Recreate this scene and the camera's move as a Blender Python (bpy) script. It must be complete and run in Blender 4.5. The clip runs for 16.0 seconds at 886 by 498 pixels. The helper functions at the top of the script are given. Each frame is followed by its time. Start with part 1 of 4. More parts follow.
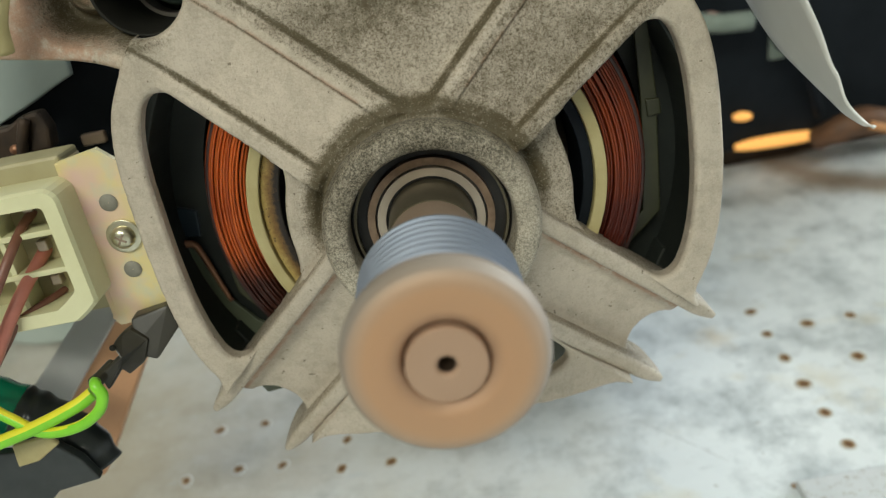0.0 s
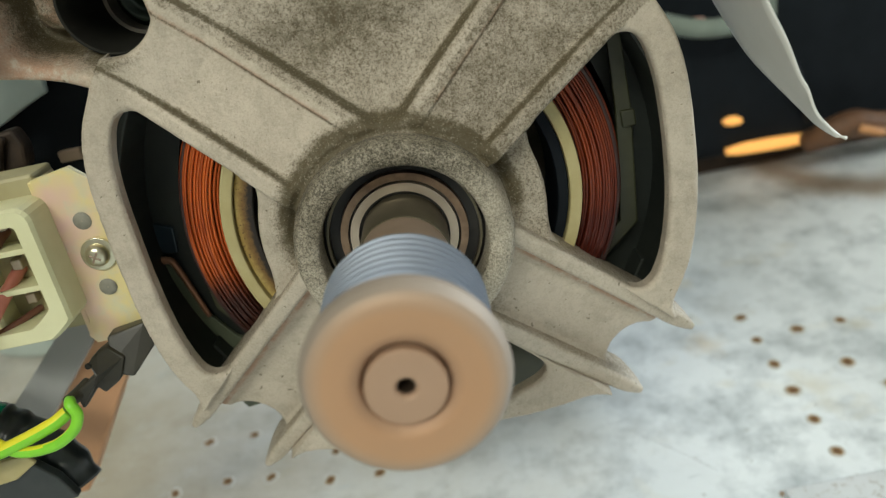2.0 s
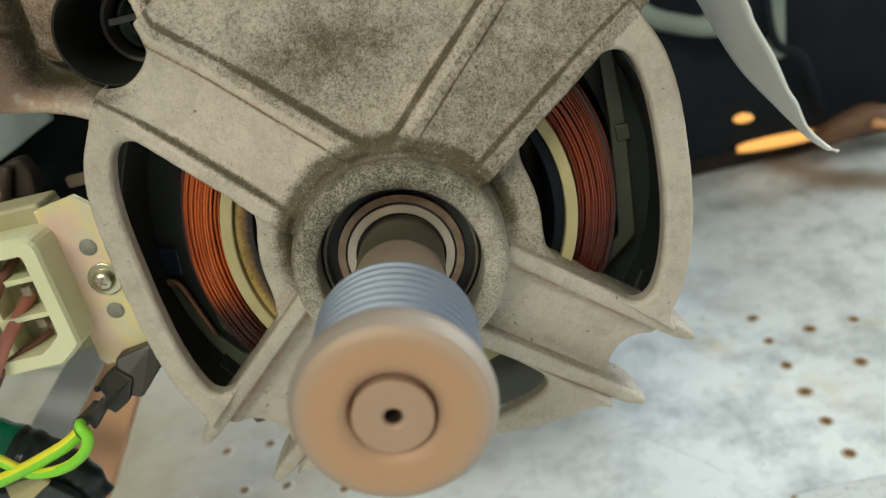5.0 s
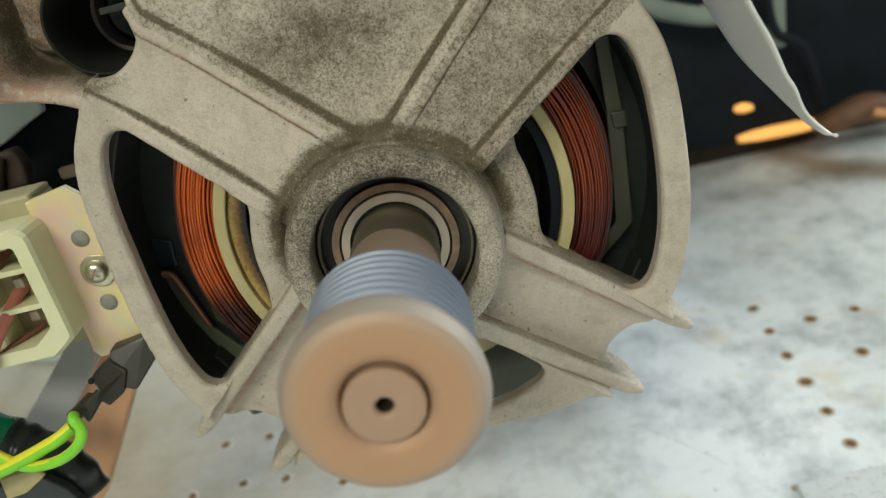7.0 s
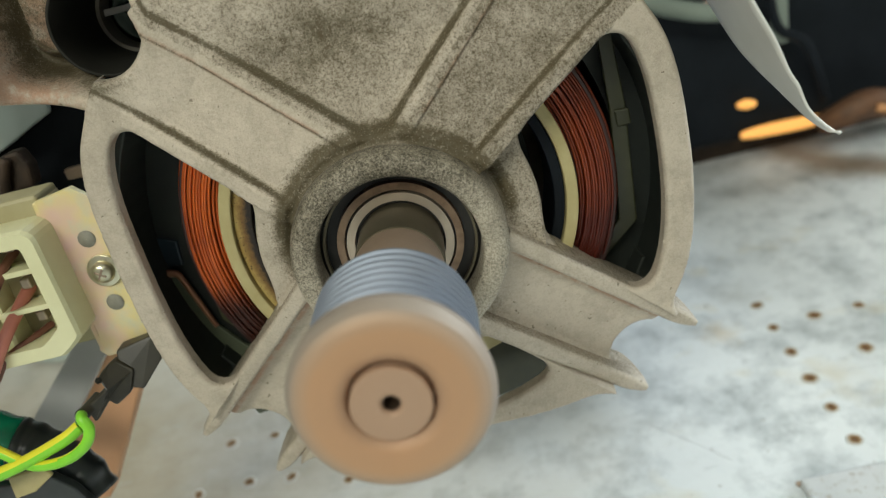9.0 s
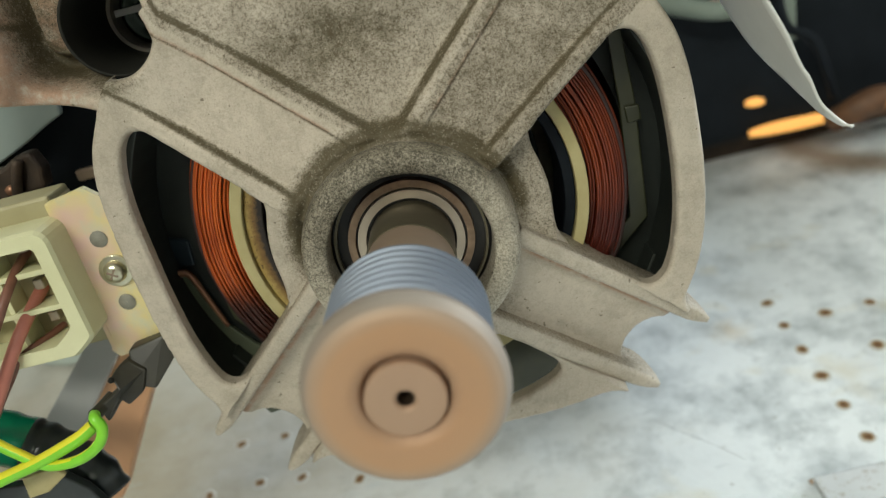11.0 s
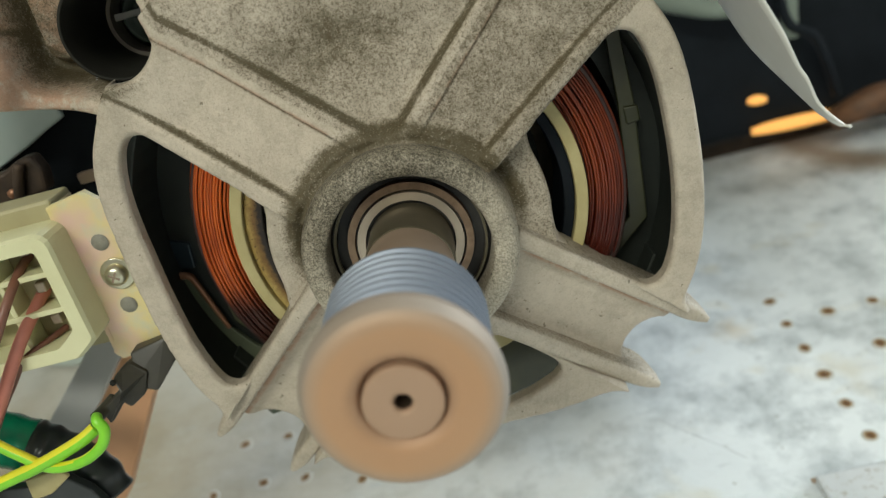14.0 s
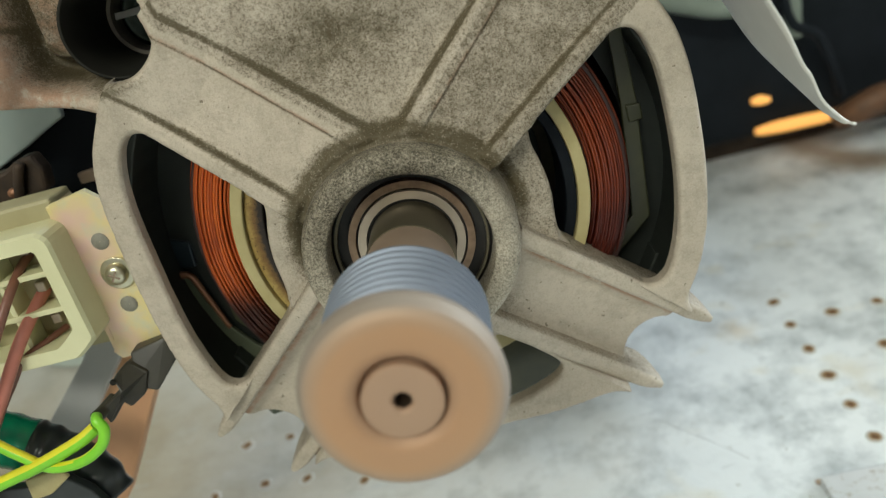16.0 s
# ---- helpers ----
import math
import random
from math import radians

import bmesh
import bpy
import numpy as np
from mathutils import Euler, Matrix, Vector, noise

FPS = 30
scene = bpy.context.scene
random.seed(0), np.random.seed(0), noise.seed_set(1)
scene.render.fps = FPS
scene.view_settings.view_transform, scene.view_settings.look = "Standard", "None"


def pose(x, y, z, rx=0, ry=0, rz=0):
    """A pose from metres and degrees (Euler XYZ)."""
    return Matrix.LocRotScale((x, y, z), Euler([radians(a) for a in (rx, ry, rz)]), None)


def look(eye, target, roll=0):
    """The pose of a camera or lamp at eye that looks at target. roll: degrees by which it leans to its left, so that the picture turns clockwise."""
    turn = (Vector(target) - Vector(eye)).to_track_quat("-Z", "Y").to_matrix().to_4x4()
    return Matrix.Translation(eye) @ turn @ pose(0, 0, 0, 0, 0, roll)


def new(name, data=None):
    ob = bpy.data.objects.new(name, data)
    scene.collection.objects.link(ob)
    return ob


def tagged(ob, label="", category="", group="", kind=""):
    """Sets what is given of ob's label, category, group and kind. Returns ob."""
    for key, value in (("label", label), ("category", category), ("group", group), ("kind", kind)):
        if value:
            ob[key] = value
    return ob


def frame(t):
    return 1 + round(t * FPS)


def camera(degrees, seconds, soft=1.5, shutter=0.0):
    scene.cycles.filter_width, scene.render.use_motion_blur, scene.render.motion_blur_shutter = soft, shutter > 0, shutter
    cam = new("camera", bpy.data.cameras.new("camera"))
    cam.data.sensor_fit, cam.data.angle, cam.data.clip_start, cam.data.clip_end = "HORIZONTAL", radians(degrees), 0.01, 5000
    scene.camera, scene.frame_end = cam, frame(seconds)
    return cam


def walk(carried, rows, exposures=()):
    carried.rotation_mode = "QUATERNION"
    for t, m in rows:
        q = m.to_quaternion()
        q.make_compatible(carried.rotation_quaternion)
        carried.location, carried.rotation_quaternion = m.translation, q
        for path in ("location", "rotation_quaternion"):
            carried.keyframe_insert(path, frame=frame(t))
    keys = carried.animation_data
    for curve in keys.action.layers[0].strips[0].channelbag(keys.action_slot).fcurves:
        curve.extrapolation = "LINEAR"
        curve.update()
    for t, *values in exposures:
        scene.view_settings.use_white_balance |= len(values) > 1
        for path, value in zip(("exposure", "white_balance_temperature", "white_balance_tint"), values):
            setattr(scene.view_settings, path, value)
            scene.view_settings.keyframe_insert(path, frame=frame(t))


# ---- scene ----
cam = camera(58.81, 16.0, soft=1.15)
ROWS = [
    (0, 0.00379, -0.06572, 0.16373, 59.831, 10.067, -4.282),
    (0.5, 0.00403, -0.06540, 0.16335, 60.037, 10.249, -4.371),
    (1, 0.00497, -0.06504, 0.16347, 60.043, 10.357, -4.403),
    (1.5, 0.00747, -0.06504, 0.16449, 60.055, 10.620, -4.462),
    (2, 0.00872, -0.06476, 0.16427, 60.038, 10.702, -4.448),
    (2.5, 0.00831, -0.06500, 0.16432, 60.104, 10.913, -4.384),
    (3, 0.00859, -0.06453, 0.16418, 59.984, 11.181, -4.297),
    (3.5, 0.01126, -0.06462, 0.16599, 59.992, 11.671, -4.080),
    (4, 0.01342, -0.06463, 0.16780, 59.990, 12.167, -3.816),
    (6.5, 0.01397, -0.06398, 0.16646, 59.482, 12.833, -3.764),
    (7, 0.01451, -0.06381, 0.16593, 59.403, 12.939, -3.728),
    (7.5, 0.01471, -0.06361, 0.16538, 59.294, 13.034, -3.735),
    (8, 0.01447, -0.06379, 0.16572, 59.168, 13.104, -3.726),
    (8.5, 0.01452, -0.06393, 0.16602, 59.191, 13.179, -3.748),
    (9, 0.01433, -0.06420, 0.16637, 59.244, 13.310, -3.691),
    (11.5, 0.01337, -0.06456, 0.16580, 59.486, 14.022, -3.458),
    (12, 0.01410, -0.06447, 0.16599, 59.449, 14.135, -3.436),
    (12.5, 0.01387, -0.06420, 0.16524, 59.344, 14.220, -3.397),
    (13, 0.01393, -0.06402, 0.16473, 59.258, 14.298, -3.447),
    (13.5, 0.01466, -0.06411, 0.16498, 59.266, 14.213, -3.318),
    (14, 0.01442, -0.06459, 0.16631, 59.372, 14.288, -3.321),
    (14.5, 0.01457, -0.06454, 0.16620, 59.499, 14.414, -3.285),
    (15, 0.01489, -0.06452, 0.16666, 59.495, 14.503, -3.257),
    (15.5, 0.01490, -0.06455, 0.16642, 59.534, 14.542, -3.229),
    (16, 0.01459, -0.06421, 0.16546, 59.559, 14.417, -3.109),
]
walk(cam, [(t, pose(x, y, z, rx, ry, rz)) for t, x, y, z, rx, ry, rz in ROWS])

cam.data.dof.use_dof = True
cam.data.dof.focus_distance = 0.125
cam.data.dof.aperture_fstop = 18.5

# ---- world, lights ----
world = bpy.data.worlds.new("sky")
scene.world = world
world.use_nodes = True
wn = world.node_tree
sky = wn.nodes.new("ShaderNodeTexSky")
sky.sky_type = "NISHITA"
sky.sun_disc = False
sky.sun_elevation = radians(38)
sky.sun_rotation = radians(20)
wn.links.new(sky.outputs[0], wn.nodes["Background"].inputs[0])
wn.nodes["Background"].inputs[1].default_value = 0.1


def area_lamp(name, eye, target, sx, sy, power, colour):
    data = bpy.data.lights.new(name, "AREA")
    data.shape, data.size, data.size_y, data.energy, data.color = "RECTANGLE", sx, sy, power, colour
    ob = new(name, data)
    ob.matrix_basis = look(eye, target)
    return ob


area_lamp("north_window_daylight", (0.35, 1.93, 1.18), (0.0, 0.0, 0.05), 1.5, 0.95, 30.0, (0.74, 0.87, 1.0))
area_lamp("east_window_daylight", (1.93, 0.75, 0.85), (0.0, 0.1, 0.05), 1.6, 1.0, 55.0, (0.84, 0.94, 0.98))
# unseen fill lamp, added to brighten the motor's near side
area_lamp("front_fill_light", (-0.4, -1.15, 1.35), (-0.05, 0.05, 0.08), 0.9, 0.35, 20.5, (0.96, 0.97, 0.85))


# ---- materials ----
def nodes_of(name):
    m = bpy.data.materials.new(name)
    m.use_nodes = True
    t = m.node_tree
    return m, t, t.nodes["Principled BSDF"]


def ramp(t, fac, stops):
    n = t.nodes.new("ShaderNodeValToRGB")
    el = n.color_ramp.elements
    while len(el) < len(stops):
        el.new(0.5)
    for e, (p, c) in zip(el, stops):
        e.position, e.color = p, (*c, 1) if len(c) == 3 else c
    t.links.new(fac, n.inputs[0])
    return n.outputs[0]


def noise_tex(t, scale, detail=6.0, rough=0.6, stretch=None):
    co = t.nodes.new("ShaderNodeTexCoord")
    n = t.nodes.new("ShaderNodeTexNoise")
    n.inputs["Scale"].default_value, n.inputs["Detail"].default_value, n.inputs["Roughness"].default_value = scale, detail, rough
    if stretch:
        mp = t.nodes.new("ShaderNodeMapping")
        mp.inputs["Scale"].default_value = stretch
        t.links.new(co.outputs["Object"], mp.inputs[0])
        t.links.new(mp.outputs[0], n.inputs["Vector"])
    else:
        t.links.new(co.outputs["Object"], n.inputs["Vector"])
    return n.outputs[0]


def mix(t, fac, a, b, mode="MIX"):
    n = t.nodes.new("ShaderNodeMix")
    n.data_type, n.blend_type = "RGBA", mode
    for sock, v in ((n.inputs[0], fac), (n.inputs[6], a), (n.inputs[7], b)):
        if isinstance(v, (int, float)):
            sock.default_value = v
        elif isinstance(v, tuple):
            sock.default_value = (*v, 1)
        else:
            t.links.new(v, sock)
    return n.outputs[2]


def bump(t, b, height, strength, dist):
    n = t.nodes.new("ShaderNodeBump")
    n.inputs["Strength"].default_value, n.inputs["Distance"].default_value = strength, dist
    t.links.new(height, n.inputs["Height"])
    t.links.new(n.outputs[0], b.inputs["Normal"])


def surface(name, c1, c2, scale, rough, metal=0.0, grain=0.0, grain_scale=4000, fine=None, coat=0.0, sub=0.0):
    """Two-tone noise colour at one scale, finer speckle at another, fine relief."""
    m, t, b = nodes_of(name)
    col = mix(t, ramp(t, noise_tex(t, scale), [(0.35, (0, 0, 0)), (0.65, (1, 1, 1))]), c1, c2)
    if fine:
        col = mix(t, ramp(t, noise_tex(t, grain_scale, 3), [(0.55, (0, 0, 0)), (0.7, (1, 1, 1))]), col, fine)
    t.links.new(col, b.inputs["Base Color"])
    b.inputs["Roughness"].default_value, b.inputs["Metallic"].default_value = rough, metal
    b.inputs["Coat Weight"].default_value = coat
    if sub:
        b.inputs["Subsurface Weight"].default_value = sub
        b.inputs["Subsurface Radius"].default_value = (0.004, 0.004, 0.002)
    if grain:
        bump(t, b, noise_tex(t, grain_scale, 4), grain, 0.0004)
    return m


def amount(t, value, low, high, top=1.0):
    """A value mapped smoothly from low..high to 0..top."""
    n = t.nodes.new("ShaderNodeMapRange")
    n.interpolation_type = "SMOOTHSTEP"
    n.inputs["From Min"].default_value, n.inputs["From Max"].default_value = low, high
    n.inputs["To Max"].default_value = top
    t.links.new(value, n.inputs["Value"])
    return n.outputs["Result"]


def sum_of(t, a, gain, b):
    """a * gain + b"""
    n = t.nodes.new("ShaderNodeMath")
    n.operation = "MULTIPLY_ADD"
    t.links.new(a, n.inputs[0])
    n.inputs[1].default_value = gain
    t.links.new(b, n.inputs[2])
    return n.outputs[0]


def attribute(t, name):
    n = t.nodes.new("ShaderNodeAttribute")
    n.attribute_name = name
    return n.outputs["Fac"]


def cast_metal(name, light, dark, pore, grime, scale, clean, metal=0.2, relief=0.8):
    """Die-cast aluminium: mottled grey, dirt in its pores that thickens with grease and painted shade, rusty streaks.
    """
    m, t, b = nodes_of(name)
    base = t.nodes.new("ShaderNodeValue")
    base.outputs[0].default_value = -0.08
    oil = t.nodes.new("ShaderNodeMath")
    oil.operation = "MULTIPLY"
    t.links.new(attribute(t, "grease_shade"), oil.inputs[0])
    t.links.new(sum_of(t, noise_tex(t, 210, 8, 0.74), 2.2, base.outputs[0]), oil.inputs[1])
    oil = oil.outputs[0]
    col = mix(t, amount(t, noise_tex(t, 70, 5), 0.3, 0.7), light, dark)
    col = mix(t, amount(t, noise_tex(t, 260, 9, 0.8), 0.42, 0.68, 0.5), col, mix(t, 0.5, col, pore))
    rust = t.nodes.new("ShaderNodeMath")
    rust.operation = "MULTIPLY"
    t.links.new(attribute(t, "rust"), rust.inputs[0])
    t.links.new(amount(t, noise_tex(t, 380, 6, 0.7), 0.3, 0.55), rust.inputs[1])
    col = mix(t, rust.outputs[0], col, (0.40, 0.235, 0.155))
    film = sum_of(t, noise_tex(t, 1300, 6, 0.8), 0.55, oil)
    col = mix(t, amount(t, film, 0.42, 1.25, 0.94), col, grime)
    specks = noise_tex(t, scale, 4, 0.75)
    fine = noise_tex(t, scale * 1.8, 3, 0.7)
    for grain, low, high, gain, rest in ((specks, clean - 0.10, clean + 0.10, 1.25, 0.05), (fine, clean - 0.12, clean + 0.09, 1.2, 0.12)):
        base = t.nodes.new("ShaderNodeValue")
        base.outputs[0].default_value = rest
        much = t.nodes.new("ShaderNodeMath")
        much.operation, much.use_clamp = "MULTIPLY", True
        t.links.new(sum_of(t, oil, gain, base.outputs[0]), much.inputs[0])
        t.links.new(amount(t, grain, low, high), much.inputs[1])
        col = mix(t, much.outputs[0], col, pore)
    # single dark pores, and bare glinting grains
    col = mix(t, amount(t, noise_tex(t, 900, 2, 0.5), 0.70, 0.75, 0.7), col, pore)
    glint = amount(t, noise_tex(t, scale * 1.9, 2, 0.5), 0.58, 0.70, 0.26)
    col = mix(t, glint, col, light)
    t.links.new(col, b.inputs["Base Color"])
    b.inputs["Roughness"].default_value, b.inputs["Metallic"].default_value = 0.52, metal
    bump(t, b, specks, relief, 0.0003)
    return m


ALU = cast_metal("cast_aluminium", (0.56, 0.49, 0.395), (0.47, 0.41, 0.325), (0.085, 0.063, 0.03), (0.075, 0.06, 0.026), 1500, 0.58)
HUB = cast_metal("sandy_cast_aluminium", (0.60, 0.54, 0.43), (0.48, 0.425, 0.33), (0.04, 0.033, 0.018), (0.08, 0.068, 0.036), 1800, 0.54, 0.25, 1.0)
STEEL_RIB = surface("ribbed_steel", (0.29, 0.325, 0.385), (0.245, 0.28, 0.34), 60, 0.55, 1.0)
# warm reflection painted into the steel: orange by the groove, greyer at the rim
FACE, _t, _b = nodes_of("turned_steel_face")
_co = _t.nodes.new("ShaderNodeTexCoord")
_mp = _t.nodes.new("ShaderNodeMapping")
_mp.inputs["Scale"].default_value = (90, 0, 90)
_t.links.new(_co.outputs["Object"], _mp.inputs[0])
_ln = _t.nodes.new("ShaderNodeVectorMath")
_ln.operation = "LENGTH"
_t.links.new(_mp.outputs[0], _ln.inputs[0])
_c = ramp(_t, _ln.outputs["Value"], [(0.0, (0.42, 0.275, 0.185)), (0.42, (0.41, 0.265, 0.175)), (0.56, (0.46, 0.265, 0.145)), (0.78, (0.47, 0.275, 0.15)), (0.93, (0.40, 0.285, 0.20)), (1.0, (0.29, 0.25, 0.21))])
_c = mix(_t, amount(_t, noise_tex(_t, 90, 5), 0.3, 0.7, 0.2), _c, (0.40, 0.27, 0.18))
_t.links.new(_c, _b.inputs["Base Color"])
_b.inputs["Roughness"].default_value, _b.inputs["Metallic"].default_value = 0.6, 0.3
SHAFT = surface("ground_steel_shaft", (0.36, 0.265, 0.195), (0.30, 0.22, 0.16), 80, 0.5, 0.5)
COLLAR = surface("oily_steel_collar", (0.15, 0.13, 0.085), (0.11, 0.095, 0.06), 120, 0.45, 0.6)
RACE = surface("brown_stained_race", (0.30, 0.205, 0.135), (0.17, 0.11, 0.07), 260, 0.4, 0.6)
BEARING = surface("bearing_steel", (0.50, 0.42, 0.33), (0.42, 0.35, 0.27), 90, 0.4, 0.7)
SEAL = surface("black_seal_and_gap_shade", (0.012, 0.011, 0.009), (0.024, 0.021, 0.017), 200, 0.5)
CREAM = surface("cream_insulation", (0.45, 0.39, 0.20), (0.36, 0.30, 0.13), 90, 0.5, 0, 0.2, 1500, None, 0, 0.0)
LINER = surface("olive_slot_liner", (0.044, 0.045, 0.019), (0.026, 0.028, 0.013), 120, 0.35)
PANEL = surface("dark_green_panel", (0.085, 0.10, 0.06), (0.11, 0.125, 0.08), 60, 0.35)
NAVY = surface("dark_blue_patch", (0.010, 0.022, 0.032), (0.016, 0.032, 0.042), 60, 0.4, 0.2)
STRAP = surface("brown_copper_strap", (0.36, 0.18, 0.10), (0.26, 0.13, 0.075), 200, 0.4, 0.5)
PLUG = surface("dark_olive_nylon", (0.034, 0.031, 0.020), (0.022, 0.020, 0.014), 200, 0.45)
# near black: the shade inside the motor is put into this colour
CORE = surface("shade_dark_laminations", (0.016, 0.020, 0.017), (0.026, 0.030, 0.024), 120, 0.5, 0.3)
DARK = surface("black_plastic", (0.006, 0.0085, 0.011), (0.010, 0.013, 0.017), 60, 0.6)
DARK.node_tree.nodes["Principled BSDF"].inputs["Specular IOR Level"].default_value = 0.12
RUBBER = surface("black_rubber", (0.013, 0.013, 0.010), (0.020, 0.019, 0.015), 100, 0.7, 0, 0.2, 2000)
RUBBER.node_tree.nodes["Principled BSDF"].inputs["Specular IOR Level"].default_value = 0.2
NYLON_DULL = surface("dull_olive_nylon", (0.42, 0.38, 0.22), (0.35, 0.31, 0.17), 60, 0.5)
NYLON = surface("cream_nylon", (0.66, 0.65, 0.41), (0.59, 0.57, 0.34), 60, 0.4, 0, 0.1, 1500, None, 0.1, 0.0)
ZINC, _t, _b = nodes_of("yellow_passivated_zinc")
_c = mix(_t, ramp(_t, noise_tex(_t, 75, 3), [(0.38, (0, 0, 0)), (0.62, (1, 1, 1))]), (0.74, 0.62, 0.30), (0.74, 0.50, 0.45))
_c = mix(_t, ramp(_t, noise_tex(_t, 160, 4), [(0.5, (0, 0, 0)), (0.75, (1, 1, 1))]), _c, (0.60, 0.60, 0.46))
_t.links.new(_c, _b.inputs["Base Color"])
_b.inputs["Roughness"].default_value, _b.inputs["Metallic"].default_value = 0.5, 0.3
VARNISH = surface("dark_red_varnish", (0.035, 0.008, 0.004), (0.016, 0.005, 0.004), 150, 0.4)
OLIVE = surface("dark_green_metal", (0.03, 0.05, 0.035), (0.015, 0.03, 0.02), 150, 0.25, 0.3)
SLEEVE = surface("grey_steel_sleeve", (0.30, 0.27, 0.22), (0.22, 0.20, 0.165), 150, 0.5, 0.5)
SCREW = surface("plated_screw", (0.66, 0.62, 0.46), (0.5, 0.48, 0.36), 200, 0.28, 0.9)
WIRE_BROWN = surface("brown_wire_sheath", (0.20, 0.085, 0.055), (0.15, 0.06, 0.04), 200, 0.4)
WIRE_RED = surface("faded_red_wire_sheath", (0.50, 0.18, 0.13), (0.42, 0.14, 0.10), 200, 0.4)
GREEN = surface("bright_green_sheath", (0.24, 0.66, 0.03), (0.20, 0.58, 0.03), 200, 0.35)
YELLOW = surface("bright_yellow_sheath", (0.78, 0.74, 0.03), (0.70, 0.66, 0.03), 200, 0.35)
TAPE_G = surface("green_tape", (0.0, 0.20, 0.10), (0.0, 0.14, 0.07), 150, 0.25)
TAPE_B = surface("black_tape", (0.015, 0.02, 0.02), (0.03, 0.035, 0.035), 150, 0.3)
PAPER = surface("off_white_film", (0.60, 0.59, 0.54), (0.54, 0.53, 0.48), 40, 0.5)
GREY = surface("grey_painted_steel", (0.42, 0.42, 0.40), (0.34, 0.34, 0.33), 30, 0.5)
OCHRE = surface("orange_brown_wood", (0.62, 0.34, 0.18), (0.52, 0.27, 0.14), 40, 0.55)
MILKY = surface("pale_green_plastic", (0.45, 0.52, 0.48), (0.36, 0.43, 0.40), 30, 0.3)
RUST = surface("rusty_brown", (0.055, 0.034, 0.02), (0.022, 0.015, 0.010), 200, 0.6, 0.3, 0.3, 900)
PINK = surface("pinkish_plastic", (0.45, 0.27, 0.22), (0.38, 0.22, 0.18), 90, 0.5)
SAGE = surface("grey_green_plastic", (0.20, 0.24, 0.20), (0.14, 0.17, 0.14), 60, 0.5)
BROWN_CLOTH = surface("orange_brown_sheath", (0.17, 0.075, 0.03), (0.08, 0.04, 0.02), 120, 0.6)
TAN = surface("brown_sheath", (0.34, 0.25, 0.17), (0.26, 0.19, 0.13), 60, 0.5)
WALL = surface("warm_plaster", (0.56, 0.54, 0.49), (0.50, 0.48, 0.43), 2, 0.9)
FLOOR = surface("brown_floor", (0.26, 0.19, 0.13), (0.20, 0.15, 0.10), 3, 0.7)
# orange reflections, drawn by emission without a lamp behind them
GLOW, _t, _b = nodes_of("orange_glow")
_b.inputs["Base Color"].default_value = (0.8, 0.4, 0.1, 1)
_b.inputs["Emission Color"].default_value = (1.0, 0.48, 0.12, 1)
_b.inputs["Emission Strength"].default_value = 0.72

# emission that stands in for an orange highlight
DIM, _t, _b = nodes_of("faint_orange_highlight")
_b.inputs["Base Color"].default_value = (0.4, 0.2, 0.08, 1)
_b.inputs["Emission Color"].default_value = (1.0, 0.45, 0.15, 1)
_b.inputs["Emission Strength"].default_value = 0.1

# cream former, speckled brown and near black towards its bore
BROWNED, _t, _b = nodes_of("browned_insulation")
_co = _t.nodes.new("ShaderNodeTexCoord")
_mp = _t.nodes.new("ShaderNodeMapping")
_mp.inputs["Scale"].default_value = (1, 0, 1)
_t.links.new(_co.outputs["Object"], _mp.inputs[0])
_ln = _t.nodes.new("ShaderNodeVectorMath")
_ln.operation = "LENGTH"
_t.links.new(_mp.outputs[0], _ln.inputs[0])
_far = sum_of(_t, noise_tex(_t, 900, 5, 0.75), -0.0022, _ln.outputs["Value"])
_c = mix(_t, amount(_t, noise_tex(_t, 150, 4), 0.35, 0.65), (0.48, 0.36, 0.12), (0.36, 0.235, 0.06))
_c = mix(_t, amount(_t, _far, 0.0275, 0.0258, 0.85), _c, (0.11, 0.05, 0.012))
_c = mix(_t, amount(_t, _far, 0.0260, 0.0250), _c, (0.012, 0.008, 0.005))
_c = mix(_t, amount(_t, noise_tex(_t, 1600, 2), 0.62, 0.70, 0.85), _c, (0.05, 0.025, 0.008))
_t.links.new(_c, _b.inputs["Base Color"])
_b.inputs["Roughness"].default_value = 0.6

# enamelled copper wire
COPPER, _t, _b = nodes_of("enamelled_copper")
_oi = _t.nodes.new("ShaderNodeObjectInfo")
_c = mix(_t, ramp(_t, noise_tex(_t, 75, 4), [(0.42, (0, 0, 0)), (0.68, (1, 1, 1))]), (0.66, 0.13, 0.018), (0.30, 0.045, 0.010))
_c = mix(_t, _oi.outputs["Random"], _c, mix(_t, 0.55, _c, (0.14, 0.018, 0.006)))
# bracket and pulley shade painted into the enamel: lower ends, right-hand coil's upper end
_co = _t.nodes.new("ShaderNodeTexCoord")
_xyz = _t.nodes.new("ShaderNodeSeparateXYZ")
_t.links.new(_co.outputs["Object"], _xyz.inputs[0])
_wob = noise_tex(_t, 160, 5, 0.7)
_low_shade = amount(_t, sum_of(_t, _wob, -0.014, _xyz.outputs["Z"]), -0.006, -0.019, 0.95)
_c = mix(_t, _low_shade, _c, (0.030, 0.009, 0.006))
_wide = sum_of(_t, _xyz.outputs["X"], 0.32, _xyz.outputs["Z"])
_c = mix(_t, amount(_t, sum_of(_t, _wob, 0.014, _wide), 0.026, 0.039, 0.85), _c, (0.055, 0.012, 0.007))
